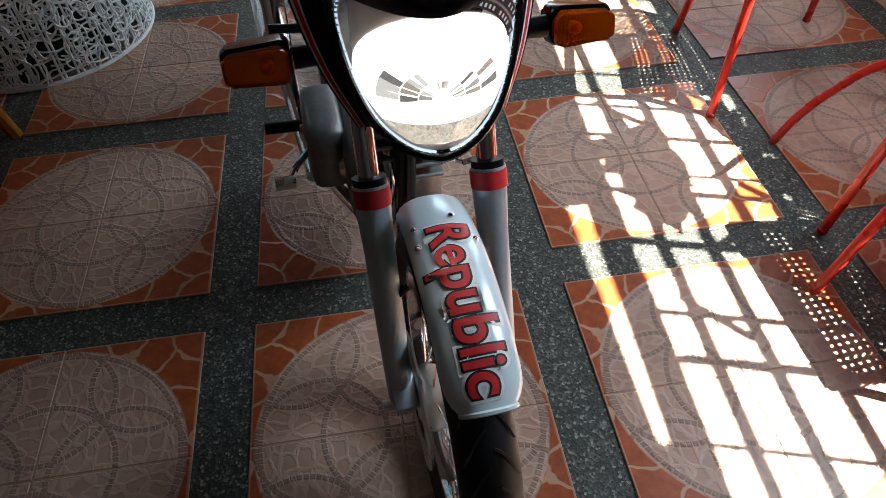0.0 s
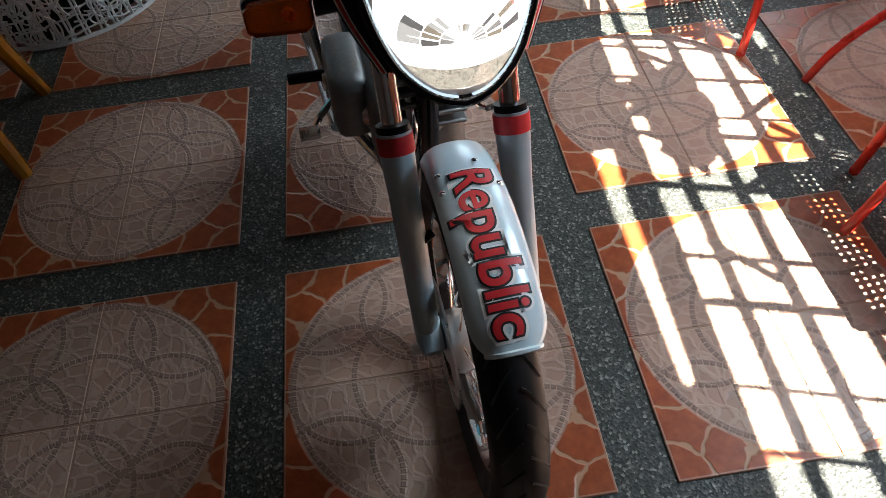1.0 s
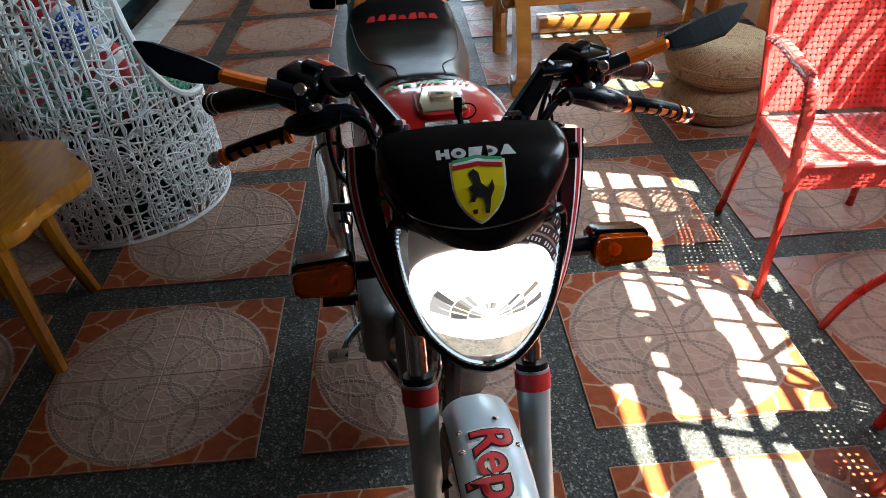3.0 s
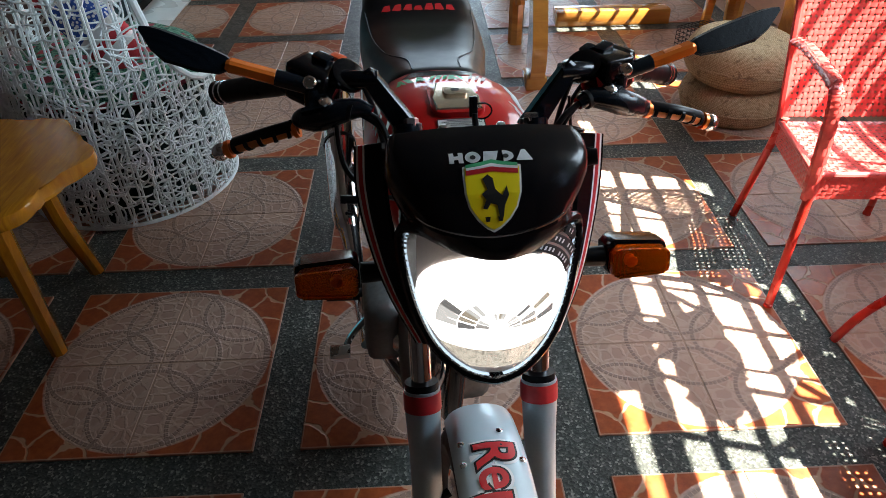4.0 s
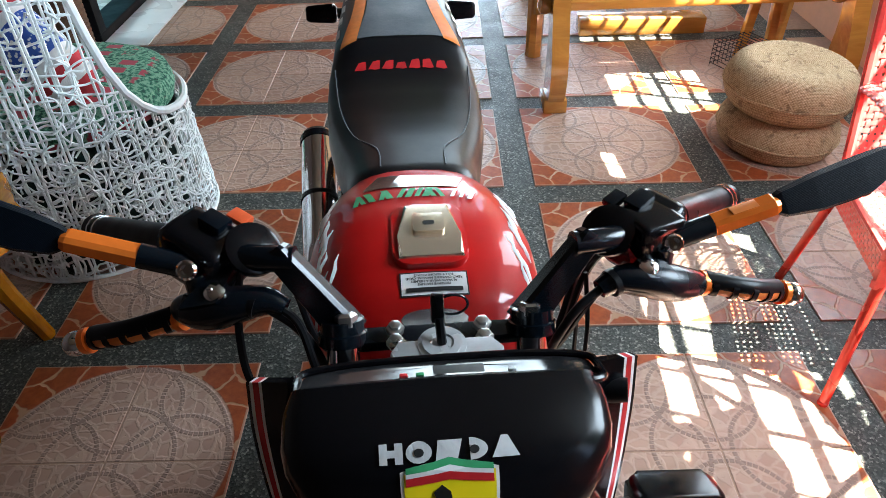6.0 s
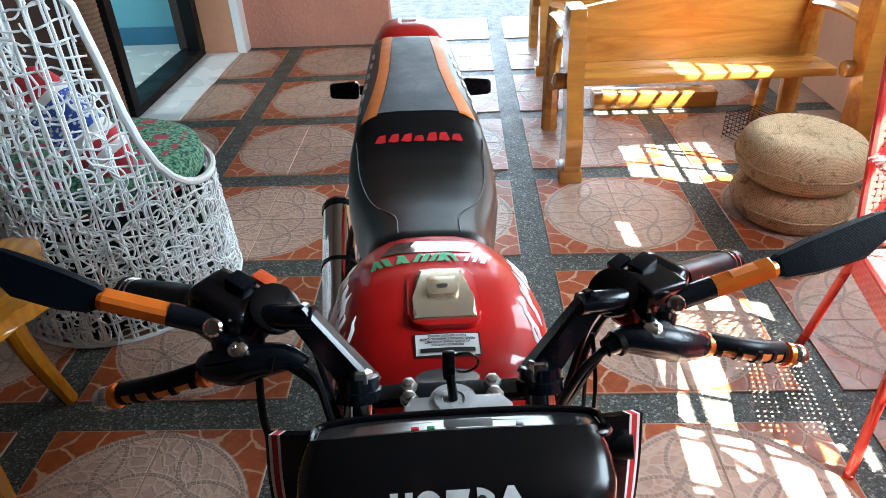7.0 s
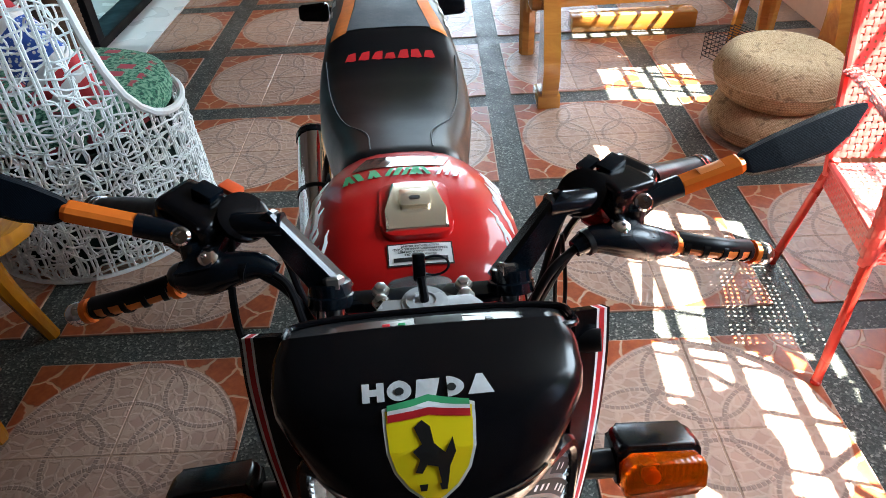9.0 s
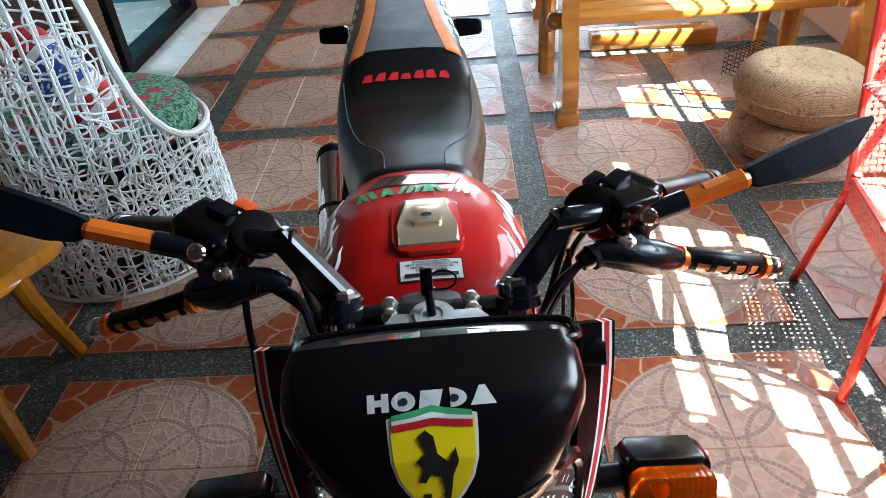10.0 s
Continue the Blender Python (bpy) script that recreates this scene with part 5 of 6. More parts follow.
key = add("ignition_key", tube([(0.000, -0.040, 0.939), (-0.002, -0.032, 0.961)], 0.004, 8), M_BLACKMATT, "black ignition key in the lock")
part("key_head", box((-0.0055, -0.0035, -0.012), (0.0055, 0.0035, 0.014), 0.0025, m=Matrix.Translation((-0.003, -0.028, 0.967)) @ Matrix.Rotation(radians(-15), 4, "X")), M_BLACKMATT, key)
part("key_ring", tube([(0.012 + 0.013 * math.cos(a), -0.008, 0.952 + 0.011 * math.sin(a)) for a in [2 * math.pi * k / 20 for k in range(21)]], 0.0012, 5), M_BLACKMETAL, key)
for x in (-0.038, 0.038):
    for y in (-0.026, -0.010):
        add("bridge_bolt", lathe([(0.0082, 0), (0.0082, 0.005), (0.0055, 0.006), (0.0055, 0.009), (0.003, 0.010)], 6, Matrix.Translation((x, y, 0.926))), M_ALLOY)
for s in (-1, 1):
    base, knee = Vector((s * 0.083, 0.000, 0.928)), Vector((s * 0.128, 0.018, 0.990))
    d = (knee - base).normalized()
    loops = []
    for p, w, h in ((base - d * 0.010, 0.0155, 0.009), (base, 0.0155, 0.009), (knee, 0.0115, 0.008), (knee + d * 0.008, 0.011, 0.007), (knee + d * 0.012, 0.009, 0.005)):
        fw = Vector((0.25 * s, -0.9, 0.35)).normalized()
        ac = d.cross(fw).normalized()
        loops.append([p + ac * w * x + fw * h * y for x, y in ((-1, -1), (1, -1), (1, 0.5), (0.8, 1), (-0.8, 1), (-1, 0.5))])
    add("riser", rings(loops), M_BLACKMETAL, "black tapered handlebar riser", smooth=False)
    bar = [(s * 0.118, 0.018, 0.990), (s * 0.152, 0.025, 0.988), (s * 0.195, 0.048, 0.977), (s * 0.245, 0.098, 0.950), (s * 0.355, 0.20, 0.898)]
    add("handlebar", tube(bar, 0.0115, 12, smooth=4), M_BLACKMETAL)
    g = add("grip", tube([(s * 0.238, 0.088, 0.962), (s * 0.25, 0.10, 0.955), (s * 0.345, 0.187, 0.909), (s * 0.352, 0.193, 0.905)], [0.0165, 0.0170, 0.0165, 0.0185], 16), M_BLACKMATT, "black rubber grip")
    for k in (0.84, 0.92):
        a, b = Vector((s * 0.238, 0.088, 0.962)), Vector((s * 0.352, 0.193, 0.905))
        part("grip_ring", tube([a.lerp(b, k), a.lerp(b, k + 0.02)], 0.0182, 16), M_CHROME, g)
    # switch housing, perch and lever
    hub = Vector((s * 0.198, 0.050, 0.976))
    turn = Matrix.Rotation(radians(s * 35), 4, "Z") @ Matrix.Rotation(radians(-12 * s), 4, "Y")
    sw = add("switch_housing", box((-0.036, -0.024, -0.030), (0.030, 0.026, 0.026), 0.012, 3, m=Matrix.Translation(hub) @ turn), M_BLACKSATIN, "black switch housing")
    part("housing_cap", lathe([(0.022, 0.0), (0.024, 0.004), (0.024, 0.010), (0.020, 0.012)], 24, axis(hub + Vector((s * -0.040, -0.012, 0.008)), (s * -0.5, -0.45, 0.8))), M_BLACKSATIN, sw)
    part("switch", box((-0.012, -0.008, 0.0), (0.012, 0.010, 0.010), 0.003, m=Matrix.Translation(hub + Vector((s * -0.010, 0.006, 0.024))) @ turn), M_BLACKMETAL, sw)
    part("switch", box((-0.010, -0.007, 0.0), (0.010, 0.007, 0.007), 0.002, m=Matrix.Translation(hub + Vector((s * -0.030, 0.016, 0.022))) @ turn), M_REDSWITCH if s < 0 else M_BLACKMETAL, sw)
    if s > 0:
        part("reservoir", box((-0.024, -0.020, -0.018), (0.024, 0.020, 0.016), 0.007, 3, m=Matrix.Translation(hub + Vector((-0.004, -0.012, 0.012))) @ Matrix.Rotation(radians(20), 4, "Z")), M_BLACKSATIN, sw, "black brake fluid reservoir")
    near = 1.0 if s > 0 else 0.91
    perch = add("lever_perch", tube([(s * 0.142 * near, 0.000, 0.952), (s * 0.160 * near, 0.006, 0.957), (s * 0.190 * near, 0.008, 0.952), (s * 0.215 * near, 0.012, 0.943), (s * 0.240 * near, 0.022, 0.932 + (1 - near) * 0.07), (s * 0.250 * near, 0.028, 0.928 + (1 - near) * 0.07)], [0.0085, 0.0125, 0.0165, 0.0175, 0.014, 0.008], 14, smooth=3), M_BLACKMETAL, "black lever perch with a rubber boot")
    part("bracket", rings([[Vector((s * x, y, z)) for x, y, z in ((0.163, 0.038, 0.987), (0.198, 0.043, 0.987), (0.198, 0.058, 0.966), (0.163, 0.053, 0.966))],
                           [Vector((s * x, y, z)) for x, y, z in ((0.176, 0.013, 0.974), (0.200, 0.015, 0.971), (0.200, 0.031, 0.951), (0.176, 0.029, 0.953))],
                           [Vector((s * x, y, z)) for x, y, z in ((0.184, -0.004, 0.966), (0.218, 0.000, 0.958), (0.218, 0.016, 0.940), (0.184, 0.014, 0.946))]]), M_BLACKMETAL, perch)
    part("pivot_bolt", lathe([(0.009, 0), (0.009, 0.003), (0.006, 0.005)], 14, axis((s * 0.186, 0.008, 0.967), (0, -0.45, 0.9))), M_CHROME, perch)
    part("boot_ring", tube([(s * 0.152, 0.003, 0.955), (s * 0.157, 0.005, 0.956)], 0.0128, 14), M_BLACKMATT, perch)
    part("clutch_cable", tube([(s * 0.145, 0.001, 0.953), (s * 0.122, -0.010, 0.940), (s * 0.108, -0.014, 0.915), (s * 0.10, 0.0, 0.86)], 0.0042, 10, smooth=6), M_BLACKMATT, perch)
    a, b = Vector((s * (0.250 if s > 0 else 0.226), 0.029, 0.926 if s > 0 else 0.922)), Vector((s * (0.343 if s > 0 else 0.318), 0.038, 0.899 if s > 0 else 0.892))
    mid = a.lerp(b, 0.5) + Vector((0, -0.012, 0.006))
    lever = add("lever", tube([a, mid, b], 0.0085, 10, smooth=6), M_ORANGEVINYL, "orange lever with a black ribbed sleeve and a chrome ball")
    path = spline([a, mid, b], 8)
    sleeve = bmesh.new()
    tube([p + Vector((0, 0.002, 0.003)) for p in path[1:-1]], 0.0098, 10, bm=sleeve)
    for k in range(2, len(path) - 2, 3):
        tube([path[k], path[k] + (path[k + 1] - path[k]) * 0.9], 0.0102, 12, bm=sleeve)
    part("sleeve", sleeve, M_BLACKMATT, lever, "black ribbed sleeve")
    for q in (path[0], path[-1]):
        part("collar", tube([q, q + (b - a).normalized() * 0.006], 0.0125, 14), M_ORANGE, lever)
    ball = bmesh.new()
    bmesh.ops.create_uvsphere(ball, u_segments=20, v_segments=12, radius=0.0120)
    ball.transform(Matrix.Translation(b + (b - a).normalized() * 0.016))
    part("ball_end", ball, M_CHROME, lever, "chrome ball end")
    # mirror
    foot = Vector((s * 0.203, 0.024, 0.979))
    mir = add("mirror", tube([foot - Vector((0, 0, 0.03)), foot], 0.011, 12), M_BLACKMETAL, "black wing mirror on an orange stem")
    part("stem_bolt", lathe([(0.0075, 0), (0.0085, 0.003), (0.0085, 0.009), (0.0065, 0.011), (0.0045, 0.011), (0.0040, 0.006), (0.001, 0.006)], 18, axis(foot + Vector((0, -0.011, 0.010)), (0, -0.8, 0.6))), M_CHROME, mir)
    s0, s1 = foot + Vector((s * 0.012, 0.004, 0.004)), Vector((s * 0.304, 0.036, 1.010))
    d = (s1 - s0)
    part("socket", tube([s0 - d * 0.12, s0 + d * 0.35], 0.011, 12), M_BLACKMETAL, mir)
    side = Vector((0, 1, 0)) - d.normalized() * d.normalized().y
    up = d.normalized().cross(side)
    loops = []
    for t, w, h in ((0.30, 0.008, 0.006), (0.36, 0.010, 0.008), (0.95, 0.010, 0.008), (1.0, 0.008, 0.006)):
        c = s0 + d * t
        loops.append([c + side * x + up * y for x, y in ((-w, -h * 0.6), (-w * 0.6, -h), (w * 0.6, -h), (w, -h * 0.6), (w, h * 0.6), (w * 0.6, h), (-w * 0.6, h), (-w, h * 0.6))])
    part("stem", rings(loops), M_ORANGE, mir, "orange anodised stem", False)
    part("stem_slot", tube([s0 + d * 0.55 + up * 0.0076, s0 + d * 0.80 + up * 0.0076], 0.006, 8, flat=0.25), M_ORANGEVINYL, mir)
    tip = Vector((s * (0.427 if s > 0 else 0.404), 0.060, 1.048 if s > 0 else 1.050))
    dd = (tip - s1)
    face = Vector((0, -0.80, 0.60))
    across = dd.normalized().cross(face).normalized() * -s
    dd = dd - across * 0.014
    loops = []
    for t, lo, hi, th in ((-0.04, -0.009, 0.007, 0.004), (0.03, -0.015, 0.011, 0.007), (0.26, -0.019, 0.016, 0.009), (0.62, -0.018, 0.020, 0.008), (0.80, -0.008, 0.021, 0.006), (0.93, 0.005, 0.0195, 0.004), (1.0, 0.012, 0.017, 0.002)):
        c = s1 + dd * t
        loops.append([c + across * lo, c + across * lerp(lo, hi, 0.08) + face * th * 0.7, c + across * lerp(lo, hi, 0.9) + face * th * 0.8, c + across * hi, c + across * lerp(lo, hi, 0.9) - face * th * 0.6, c + across * lerp(lo, hi, 0.08) - face * th * 0.6])
    part("mirror_head", rings(loops), M_CARBON, mir, "dark carbon patterned mirror shell", False)

# cables
for k, pts in enumerate((
    [(-0.150, 0.008, 0.955), (-0.120, -0.010, 0.945), (-0.105, -0.03, 0.90), (-0.09, 0.02, 0.80)],
    [(0.150, 0.008, 0.955), (0.125, -0.01, 0.935), (0.108, 0.0, 0.88), (0.08, 0.05, 0.78)],
    [(-0.17, 0.04, 0.97), (-0.175, 0.01, 0.92), (-0.165, -0.02, 0.88), (-0.13, -0.03, 0.85), (-0.09, 0.03, 0.8)],
    [(0.17, 0.05, 0.97), (0.15, 0.06, 0.92), (0.12, 0.03, 0.86), (0.09, 0.06, 0.8)],
    [(-0.14, 0.03, 0.985), (-0.125, 0.035, 0.94), (-0.11, 0.03, 0.88), (-0.07, 0.06, 0.8)],
    [(0.145, 0.04, 0.98), (0.135, 0.045, 0.93), (0.11, 0.02, 0.87), (0.07, 0.06, 0.79)])):
    add("cable", tube(pts, 0.0038, 8, smooth=6), M_BLACKMATT)
add("mirror_knob", lathe([(0.010, -0.010), (0.011, 0.0), (0.010, 0.012)], 12, axis((0.134, -0.085, 0.920), (1, -0.3, 0.2))), M_BLACKMATT)
ros = add("rosary", tube([(0.135, 0.02, 0.955), (0.140, 0.005, 0.90), (0.138, -0.005, 0.84), (0.136, 0.01, 0.83), (0.134, 0.02, 0.90)], 0.0022, 6, smooth=6), M_BLACKMATT, "small dark beaded chain with a cross")
part("cross", box((-0.002, -0.002, -0.016), (0.002, 0.002, 0.016), m=Matrix.Translation((0.138, -0.006, 0.815))), M_ALLOY, ros)
part("cross_arm", box((-0.009, -0.0015, -0.002), (0.009, 0.0025, 0.002), m=Matrix.Translation((0.138, -0.006, 0.820))), M_ALLOY, ros)

# tank: rings along its length
def tank_ring(v, half, low, high, n=28):
    out = []
    for k in range(n):
        a = 2 * math.pi * k / n
        c, s = math.cos(a), math.sin(a)
        out.append(Vector((half * math.copysign(abs(c) ** 0.72, c), v, (low + high) / 2 + (high - low) / 2 * math.copysign(abs(s) ** 0.80, s))))
    return out


TANK = [(0.030, 0.045, 0.72, 0.800), (0.038, 0.075, 0.70, 0.825), (0.060, 0.104, 0.69, 0.850), (0.10, 0.126, 0.685, 0.872), (0.16, 0.140, 0.68, 0.884), (0.22, 0.142, 0.68, 0.886), (0.28, 0.136, 0.68, 0.880), (0.34, 0.118, 0.69, 0.866), (0.38, 0.100, 0.69, 0.852), (0.42, 0.08, 0.70, 0.83)]
full = []
for i in range(len(TANK) - 1):
    for k in range(3):
        full.append(tuple(lerp(a, b, k / 3) for a, b in zip(TANK[i], TANK[i + 1])))
tank = add("fuel_tank", rings([tank_ring(*t) for t in full + [TANK[-1]]]), M_REDPAINT, "glossy deep red fuel tank with stickers")


def on_tank(u, v, lift=0.001):
    for a, b in zip(TANK, TANK[1:]):
        if a[0] <= v <= b[0]:
            t = (v - a[0]) / (b[0] - a[0])
            half, low, high = (lerp(a[i], b[i], t) for i in (1, 2, 3))
            c = min(0.999, abs(u) / half) ** (1 / 0.72)
            s = math.sqrt(1 - c * c) ** 0.80
            return Vector((u, v, (low + high) / 2 + (high - low) / 2 * s + lift))
    return Vector((u, v, 0.85))


add("cap_recess", slab([(x + 0.006, y + 0.185) for x, y in rounded(0.084, 0.112, 0.022)], 0.866, 0.8862, bevel=0.003), M_REDPAINT)
cap = add("fuel_cap", slab([(0.006 + x, 0.184 + y) for x, y in ((-0.036, -0.046), (0.036, -0.046), (0.036, -0.010), (0.026, 0.050), (-0.026, 0.050), (-0.036, -0.010))], 0.876, 0.8905, bevel=0.004), M_CAP, "chrome fuel cap with a keyhole, warm reflection in its colour")
part("cap_flap", slab([(0.006 + x, 0.192 + y) for x, y in rounded(0.036, 0.036, 0.005)], 0.890, 0.896, bevel=0.002), M_CAP, cap)
part("keyhole", slab([(0.006 + x, 0.189 + y) for x, y in rounded(0.013, 0.007, 0.003)], 0.896, 0.8968), M_INK, cap)
part("label", sticker([(-0.029, 0.096), (0.041, 0.096), (0.041, 0.123), (-0.029, 0.123)], 0.0012, on_tank, 2), M_WHITE, tank, "white warning label with fine dark print", False)
for k, words in enumerate(("PRESERVE NATURE", "ALWAYS WEAR A HELMET", "READ OWNER'S MANUAL CARE-", "FULLY BEFORE RIDING")):
    bm = lettering(words, 0.0042, 0.00012)
    for v in bm.verts:
        v.co = on_tank(0.006 - v.co.x, 0.1075 + k * 0.0040 - v.co.y, 0.0022)
    part("label_print", bm, M_INK, tank, smooth=False)
for a, b, c, d in ((-0.029, 0.041, 0.0945, 0.0960), (-0.029, 0.041, 0.1230, 0.1245), (-0.0305, -0.0290, 0.0945, 0.1245), (0.0410, 0.0425, 0.0945, 0.1245)):
    part("label_edge", sticker([(a, c), (b, c), (b, d), (a, d)], 0.0014, on_tank, 1), M_INK, tank, smooth=False)
part("label_line", sticker([(-0.024, 0.0985), (0.036, 0.0985), (0.036, 0.1035), (-0.024, 0.1035)], 0.0020, on_tank, 2), M_INK, tank, smooth=False)
rng = random.Random(9)
rng = random.Random(9)
for k in range(14):
    u = lerp(-0.078, 0.062, k / 13)
    v0 = 0.262 - 1.1 * (u + 0.004) ** 2
    w, lean = rng.uniform(0.0022, 0.0046), rng.choice((-0.008, 0.004, 0.008))
    part("sticker_mark", sticker([(u - w, v0), (u + w, v0), (u + w + lean, v0 + 0.024), (u - w + lean, v0 + 0.024)], 0.0016, on_tank, 2), M_WHITE if k > 10 else M_GREEN, tank, "green sticker as plain leaning strokes" if k == 0 else "", False)
part("sticker", sticker([(-0.07, 0.295), (0.05, 0.290), (0.062, 0.33), (-0.05, 0.338)], 0.0012, on_tank, 3), M_GAUGE, tank, "worn dark sticker", False)
for s in (-1, 1):
    for k in range(12):
        u0 = rng.uniform(0.108, 0.128)
        v0 = 0.10 + 0.017 * k
        pts = [on_tank(s * (u0 - 0.0035 * q * rng.uniform(0.7, 1.2)), v0 + 0.010 * q, 0.0010) for q in range(5)]
        part("side_stripe", tube(pts, [0.0006, 0.0022, 0.0026, 0.0016, 0.0005], 5, flat=0.3), M_WHITE, tank)

# seat: rings along its length, narrow at the tank, wide behind, tapering to the tail
def seat_ring(v, half, low, high, n=28):
    out = []
    for k in range(n):
        a = 2 * math.pi * k / n
        c, s = math.cos(a), math.sin(a)
        out.append(Vector((half * math.copysign(abs(c) ** 0.55, c), v, (low + high) / 2 + (high - low) / 2 * math.copysign(abs(s) ** 0.62, s))))
    return out


SEAT = [(0.34, 0.075, 0.74, 0.846), (0.37, 0.092, 0.72, 0.857), (0.43, 0.098, 0.71, 0.852), (0.50, 0.116, 0.71, 0.846), (0.58, 0.130, 0.72, 0.846), (0.66, 0.134, 0.73, 0.852), (0.72, 0.132, 0.74, 0.868),
        (0.76, 0.124, 0.76, 0.892), (0.85, 0.120, 0.78, 0.899), (0.98, 0.112, 0.79, 0.904), (1.12, 0.103, 0.81, 0.910), (1.22, 0.098, 0.83, 0.910), (1.25, 0.092, 0.85, 0.898)]
full = []
for i in range(len(SEAT) - 1):
    for k in range(3):
        full.append(tuple(lerp(a, b, k / 3) for a, b in zip(SEAT[i], SEAT[i + 1])))
seat = add("seat", rings([seat_ring(*t) for t in full + [SEAT[-1]]]), M_SEATBLACK, "long black vinyl seat with a grey panel and orange stripes")


def on_seat(u, v, lift=0.001):
    for a, b in zip(SEAT, SEAT[1:]):
        if a[0] <= v <= b[0]:
            t = (v - a[0]) / (b[0] - a[0])
            half, low, high = (lerp(a[i], b[i], t) for i in (1, 2, 3))
            c = min(0.999, abs(u) / half) ** (1 / 0.55)
            s = math.sqrt(max(0, 1 - c * c)) ** 0.62
            return Vector((u, v, (low + high) / 2 + (high - low) / 2 * s + lift))
    return Vector((u, v, 0.9))


part("grey_panel", sticker([(-0.078, 0.765), (0.078, 0.765), (0.062, 0.86), (0.052, 0.98), (0.042, 1.235), (-0.042, 1.235), (-0.052, 0.98), (-0.062, 0.86)], 0.0015, on_seat, 4), M_SEATGREY, seat, "dark grey seat panel")
for s in (-1, 1):
    part("orange_stripe", sticker([(s * 0.078, 0.758), (s * 0.108, 0.752), (s * 0.088, 0.86), (s * 0.077, 0.98), (s * 0.068, 1.235), (s * 0.044, 1.235), (s * 0.054, 0.98), (s * 0.064, 0.86)], 0.0022, on_seat, 4), M_ORANGEVINYL, seat, "orange vinyl stripe")
    part("seam", tube([on_seat(s * u, v, 0.0012) for u, v in ((0.118, 0.72), (0.108, 0.60), (0.085, 0.50), (0.050, 0.44), (0.045, 0.38))], 0.0012, 5, smooth=4), M_SEATGREY, seat)
rng = random.Random(5)
for k in range(7):
    u = lerp(-0.074, 0.068, k / 6)
    tall, lean = rng.uniform(0.016, 0.024), rng.uniform(-0.004, 0.004)
    stroke = [(u - 0.009, 0.694), (u - 0.004, 0.694), (u - 0.001 + lean, 0.694 + tall * 0.5), (u + 0.004, 0.692), (u + 0.011, 0.694), (u + 0.009 + lean, 0.694 + tall), (u + 0.004 + lean, 0.694 + tall), (u + 0.003, 0.702), (u - 0.004 + lean, 0.694 + tall * 0.9)]
    part("seat_mark", sticker(stroke, 0.0016, on_seat, 2), M_REDBAND, seat, "red seat logo as plain strokes" if k == 0 else "", False)
for s in (-1, 1):
    for k in range(6):
        v = 0.80 + 0.055 * k
        half = lerp(0.122, 0.095, k / 5)
        part("seat_mark", sticker([(s * half * 0.90, v), (s * half * 0.965, v + 0.004), (s * half * 0.965, v + 0.040), (s * half * 0.90, v + 0.036)], 0.002, on_seat, 2), M_WHITE, seat, smooth=False)

# tail, rear fender, muffler, engine and frame
add("tail_cowl", rings([tank_ring(v, h, lo, hi) for v, h, lo, hi in ((1.14, 0.098, 0.76, 0.84), (1.23, 0.104, 0.78, 0.895), (1.30, 0.094, 0.80, 0.915), (1.38, 0.078, 0.82, 0.918), (1.40, 0.070, 0.83, 0.905))]), M_REDPAINT, "red tail cowl")
add("tail_lamp", rings([tank_ring(v, h, lo, hi) for v, h, lo, hi in ((1.38, 0.062, 0.79, 0.865), (1.42, 0.058, 0.795, 0.86), (1.43, 0.04, 0.80, 0.85))]), M_REDLENS)
add("tail_label", box((-0.020, 1.35, 0.9165), (0.020, 1.375, 0.9195), 0.001), M_WHITE)
add("rear_fender", gutter(-75, 60, 0.345, lambda th, s, r: Vector((0.07 * s, 0.96 - (r - 0.03 * s * s) * math.sin(radians(th)), 0.30 + (r - 0.03 * s * s) * math.cos(radians(th))))), M_BLACKMATT)
muf = add("muffler", tube([(-0.16, 0.35, 0.20), (-0.18, 0.60, 0.22), (-0.19, 0.72, 0.26), (-0.20, 0.80, 0.30), (-0.215, 1.20, 0.43), (-0.215, 1.215, 0.435)], [0.018, 0.020, 0.03, 0.042, 0.046, 0.038], 20, smooth=4), M_CHROME, "chrome muffler along the side")
part("end_ring", tube([(-0.2155, 1.205, 0.432), (-0.2165, 1.222, 0.438)], 0.048, 20), M_BLACKMETAL, muf)
part("strap", tube([(-0.209, 1.02, 0.371), (-0.2095, 1.03, 0.375)], 0.0485, 20), M_BLACKMETAL, muf)
add("exhaust_pipe", tube([(-0.02, 0.10, 0.48), (-0.03, 0.06, 0.40), (-0.06, 0.14, 0.24), (-0.14, 0.35, 0.21)], 0.015, 12, smooth=6), M_CHROME)
eng = add("engine", box((-0.095, 0.14, 0.20), (0.095, 0.46, 0.40), 0.045, 3), M_ENGINE, "cast grey engine block")
for k in range(7):
    part("cooling_fin", box((-0.075, 0.06, 0.40 + 0.026 * k), (0.075, 0.22, 0.41 + 0.026 * k), 0.003, 1), M_ENGINE, eng)
part("cylinder", tube([(0, 0.15, 0.36), (0, 0.12, 0.62)], 0.055, 18), M_ENGINE, eng)
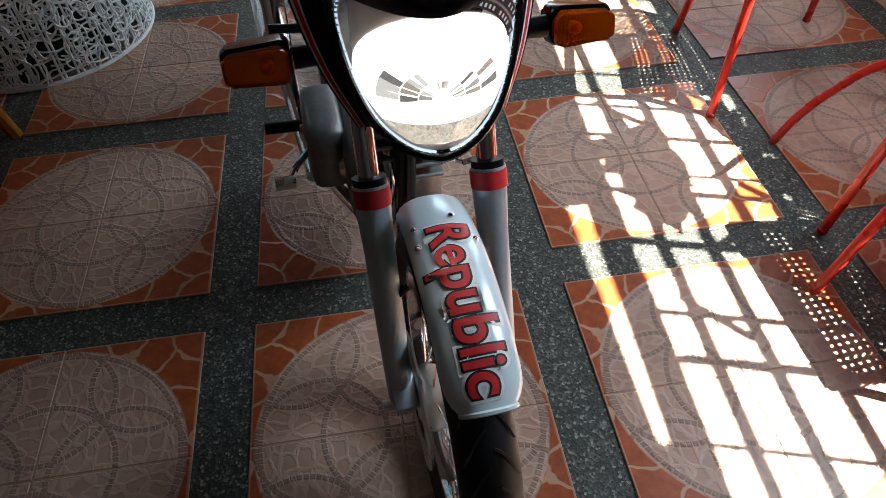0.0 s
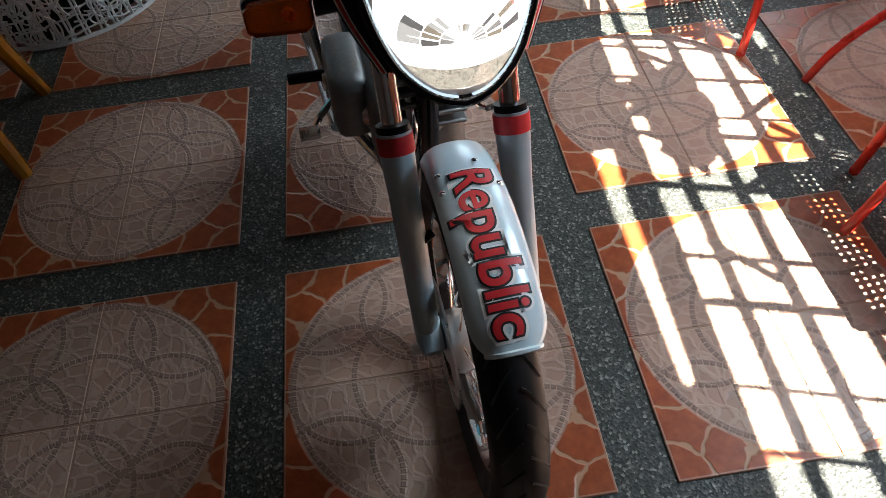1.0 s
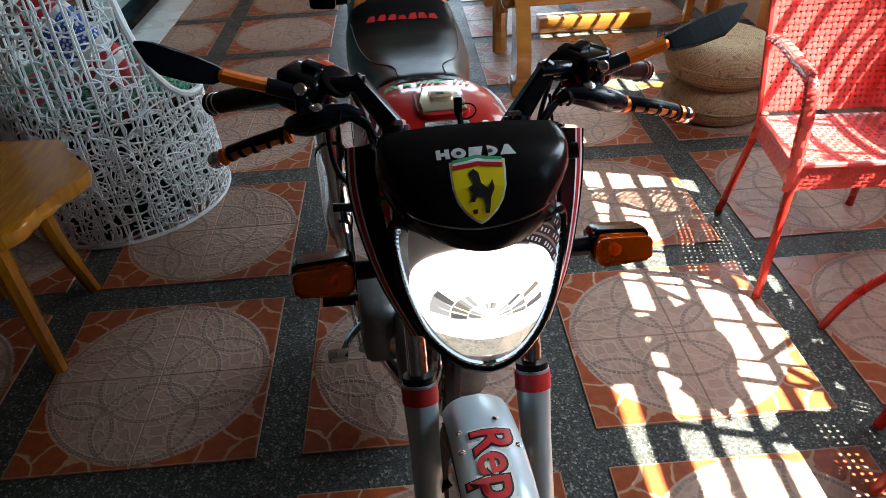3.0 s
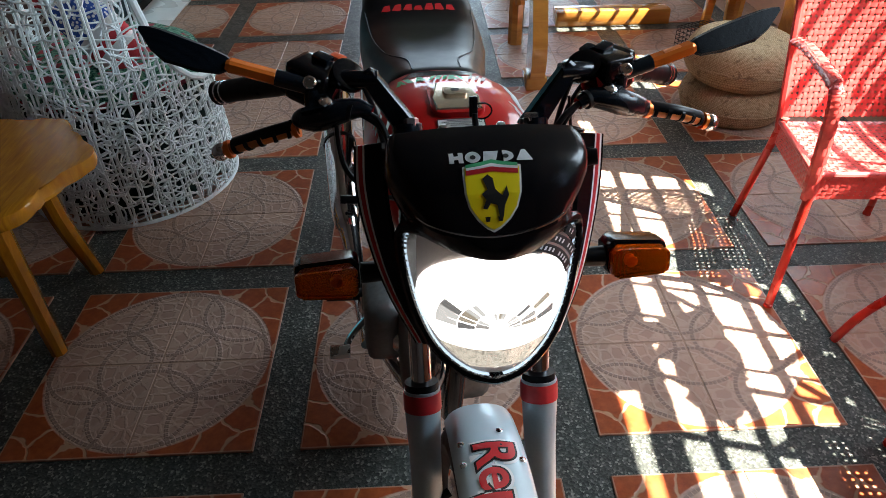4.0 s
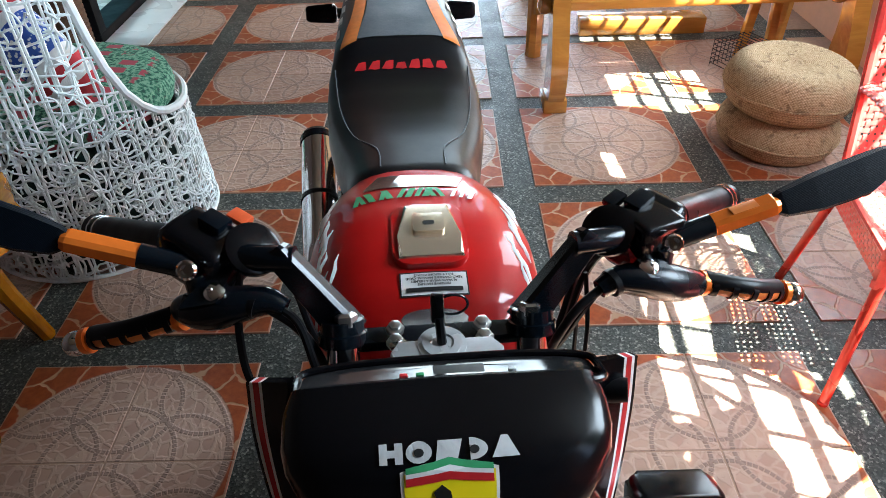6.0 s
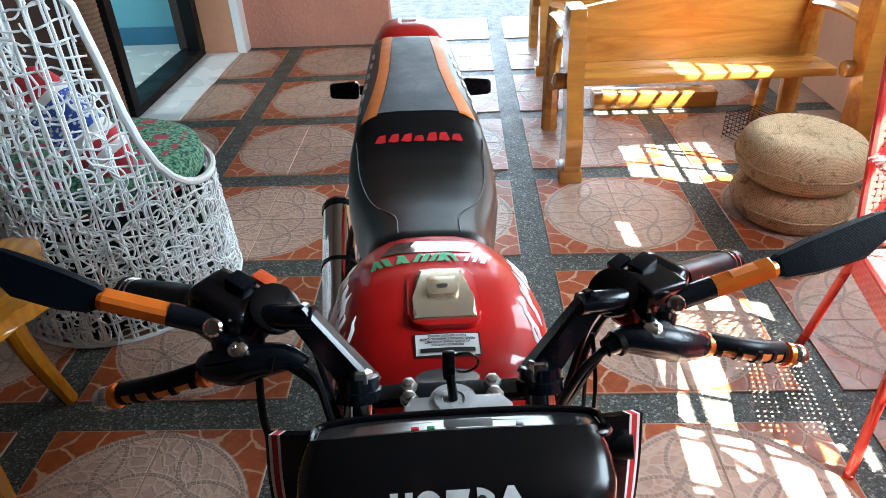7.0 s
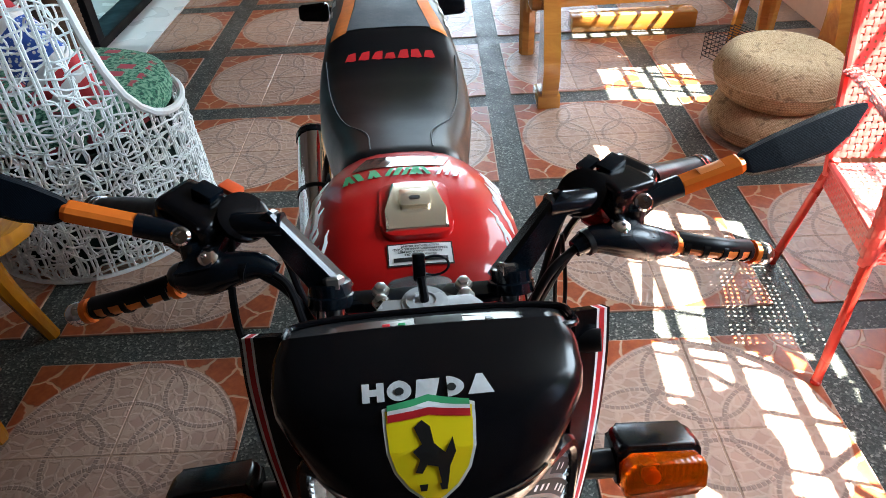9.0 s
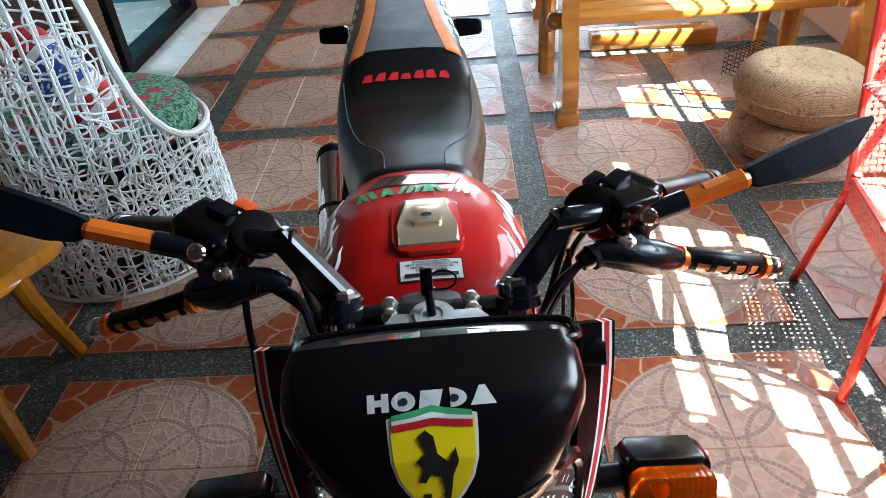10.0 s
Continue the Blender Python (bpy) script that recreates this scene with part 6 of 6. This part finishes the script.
for s in (-1, 1):
    part("crank_cover", lathe([(0.075, 0.0), (0.07, 0.015), (0.045, 0.024)], 28, axis((s * 0.092, 0.31, 0.30), (s, 0, 0))), M_ALLOY, eng)
    add("foot_peg", tube([(s * 0.13, 0.43, 0.285), (s * 0.25, 0.43, 0.29)], 0.014, 10), M_BLACKMATT, "black rubber foot peg")
    add("side_panel", slab([(0.42, 0.62), (0.74, 0.66), (0.74, 0.72), (0.40, 0.76)], 0.098, 0.112, Matrix(((0, 0, s, 0), (1, 0, 0, 0), (0, 1, 0, 0), (0, 0, 0, 1))), bevel=0.004), M_BLACKSATIN)
    add("shock", tube([(s * 0.115, 0.86, 0.62), (s * 0.115, 0.95, 0.33)], 0.024, 12), M_CHROME)
    add("swing_arm", tube([(s * 0.09, 0.42, 0.30), (s * 0.09, 0.97, 0.283)], 0.018, 10), M_BLACKMETAL)
    add("rear_peg", tube([(s * 0.12, 0.72, 0.36), (s * 0.21, 0.72, 0.37)], 0.012, 10), M_BLACKMATT)
    add("subframe", tube([(s * 0.08, 0.36, 0.70), (s * 0.09, 0.7, 0.70), (s * 0.09, 1.25, 0.78)], 0.013, 10), M_BLACKMETAL)
add("brake_pedal", tube([(-0.12, 0.44, 0.25), (-0.19, 0.36, 0.235), (-0.215, 0.29, 0.245)], 0.008, 8, smooth=4), M_CHROME)
add("pedal_pad", box((-0.245, 0.265, 0.245), (-0.20, 0.300, 0.257), 0.004), M_ALLOY)
part("clutch_cover", box((-0.165, 0.24, 0.24), (-0.08, 0.43, 0.40), 0.035, 3), M_ENGINE, eng)
part("cover_bolt", lathe([(0.02, 0.0), (0.018, 0.012), (0.008, 0.015)], 16, axis((-0.160, 0.33, 0.34), (-1, -0.2, 0.2))), M_ALLOY, eng)
add("gear_lever", tube([(0.12, 0.38, 0.27), (0.15, 0.26, 0.26), (0.19, 0.25, 0.265)], 0.007, 8, smooth=3), M_CHROME)
add("down_tube", tube([(0, 0.02, 0.86), (0, 0.02, 0.70), (0, 0.05, 0.45), (0, 0.14, 0.19), (0, 0.48, 0.18)], 0.02, 12, smooth=5), M_BLACKMETAL)
add("steering_head", tube([Vector((0, 0.03, 0.90)), Vector((0, 0.03, 0.90)) + DOWN * 0.17], 0.032, 16), M_BLACKMETAL)
add("lower_bridge", box((-0.115, -0.10, 0.735), (0.115, -0.055, 0.765), 0.01), M_BLACKMETAL)
add("centre_stand", tube([(-0.10, 0.52, 0.20), (-0.15, 0.58, 0.012)], 0.012, 8), M_BLACKMETAL)
add("centre_stand", tube([(0.10, 0.52, 0.20), (0.15, 0.58, 0.012)], 0.012, 8), M_BLACKMETAL)


# ---- floor tiles, four to a panel ----
TILE = (PANEL - 0.005) / 2
tile_bm = box((0.002, 0.002, -0.004), (TILE, TILE, 0.004), 0.0015, 1)
tile_me = bpy.data.meshes.new("tile")
bmesh.ops.recalc_face_normals(tile_bm, faces=tile_bm.faces)
tile_bm.to_mesh(tile_me)
tile_bm.free()
tile_me.materials.append(M_TILE)
grout = bmesh.new()
for i in X_COLS:
    for j in Y_ROWS:
        x0, y0 = max(-1.465, i * PITCH + 0.003), j * PITCH - PANEL + 0.003
        if x0 < 2.3:
            box((x0, y0, -0.004), (min(2.335, i * PITCH + PANEL - 0.003), y0 + PANEL - 0.006, 0.0028), bm=grout)
part("grout_bed", grout, M_GROUT, floor, smooth=False)
for i in X_COLS:
    for j in Y_ROWS:
        cx, cy = i * PITCH + PANEL / 2, j * PITCH - PANEL / 2
        for q in range(4):
            if cx + (0.15 if q in (0, 3) else -0.15) < -1.32 or cx > 2.3:
                continue
            t = new("tile", tile_me)
            t.parent = floor
            t.matrix_basis = Matrix.Translation((cx, cy, 0.001)) @ Matrix.Rotation(radians(90 * q), 4, "Z")
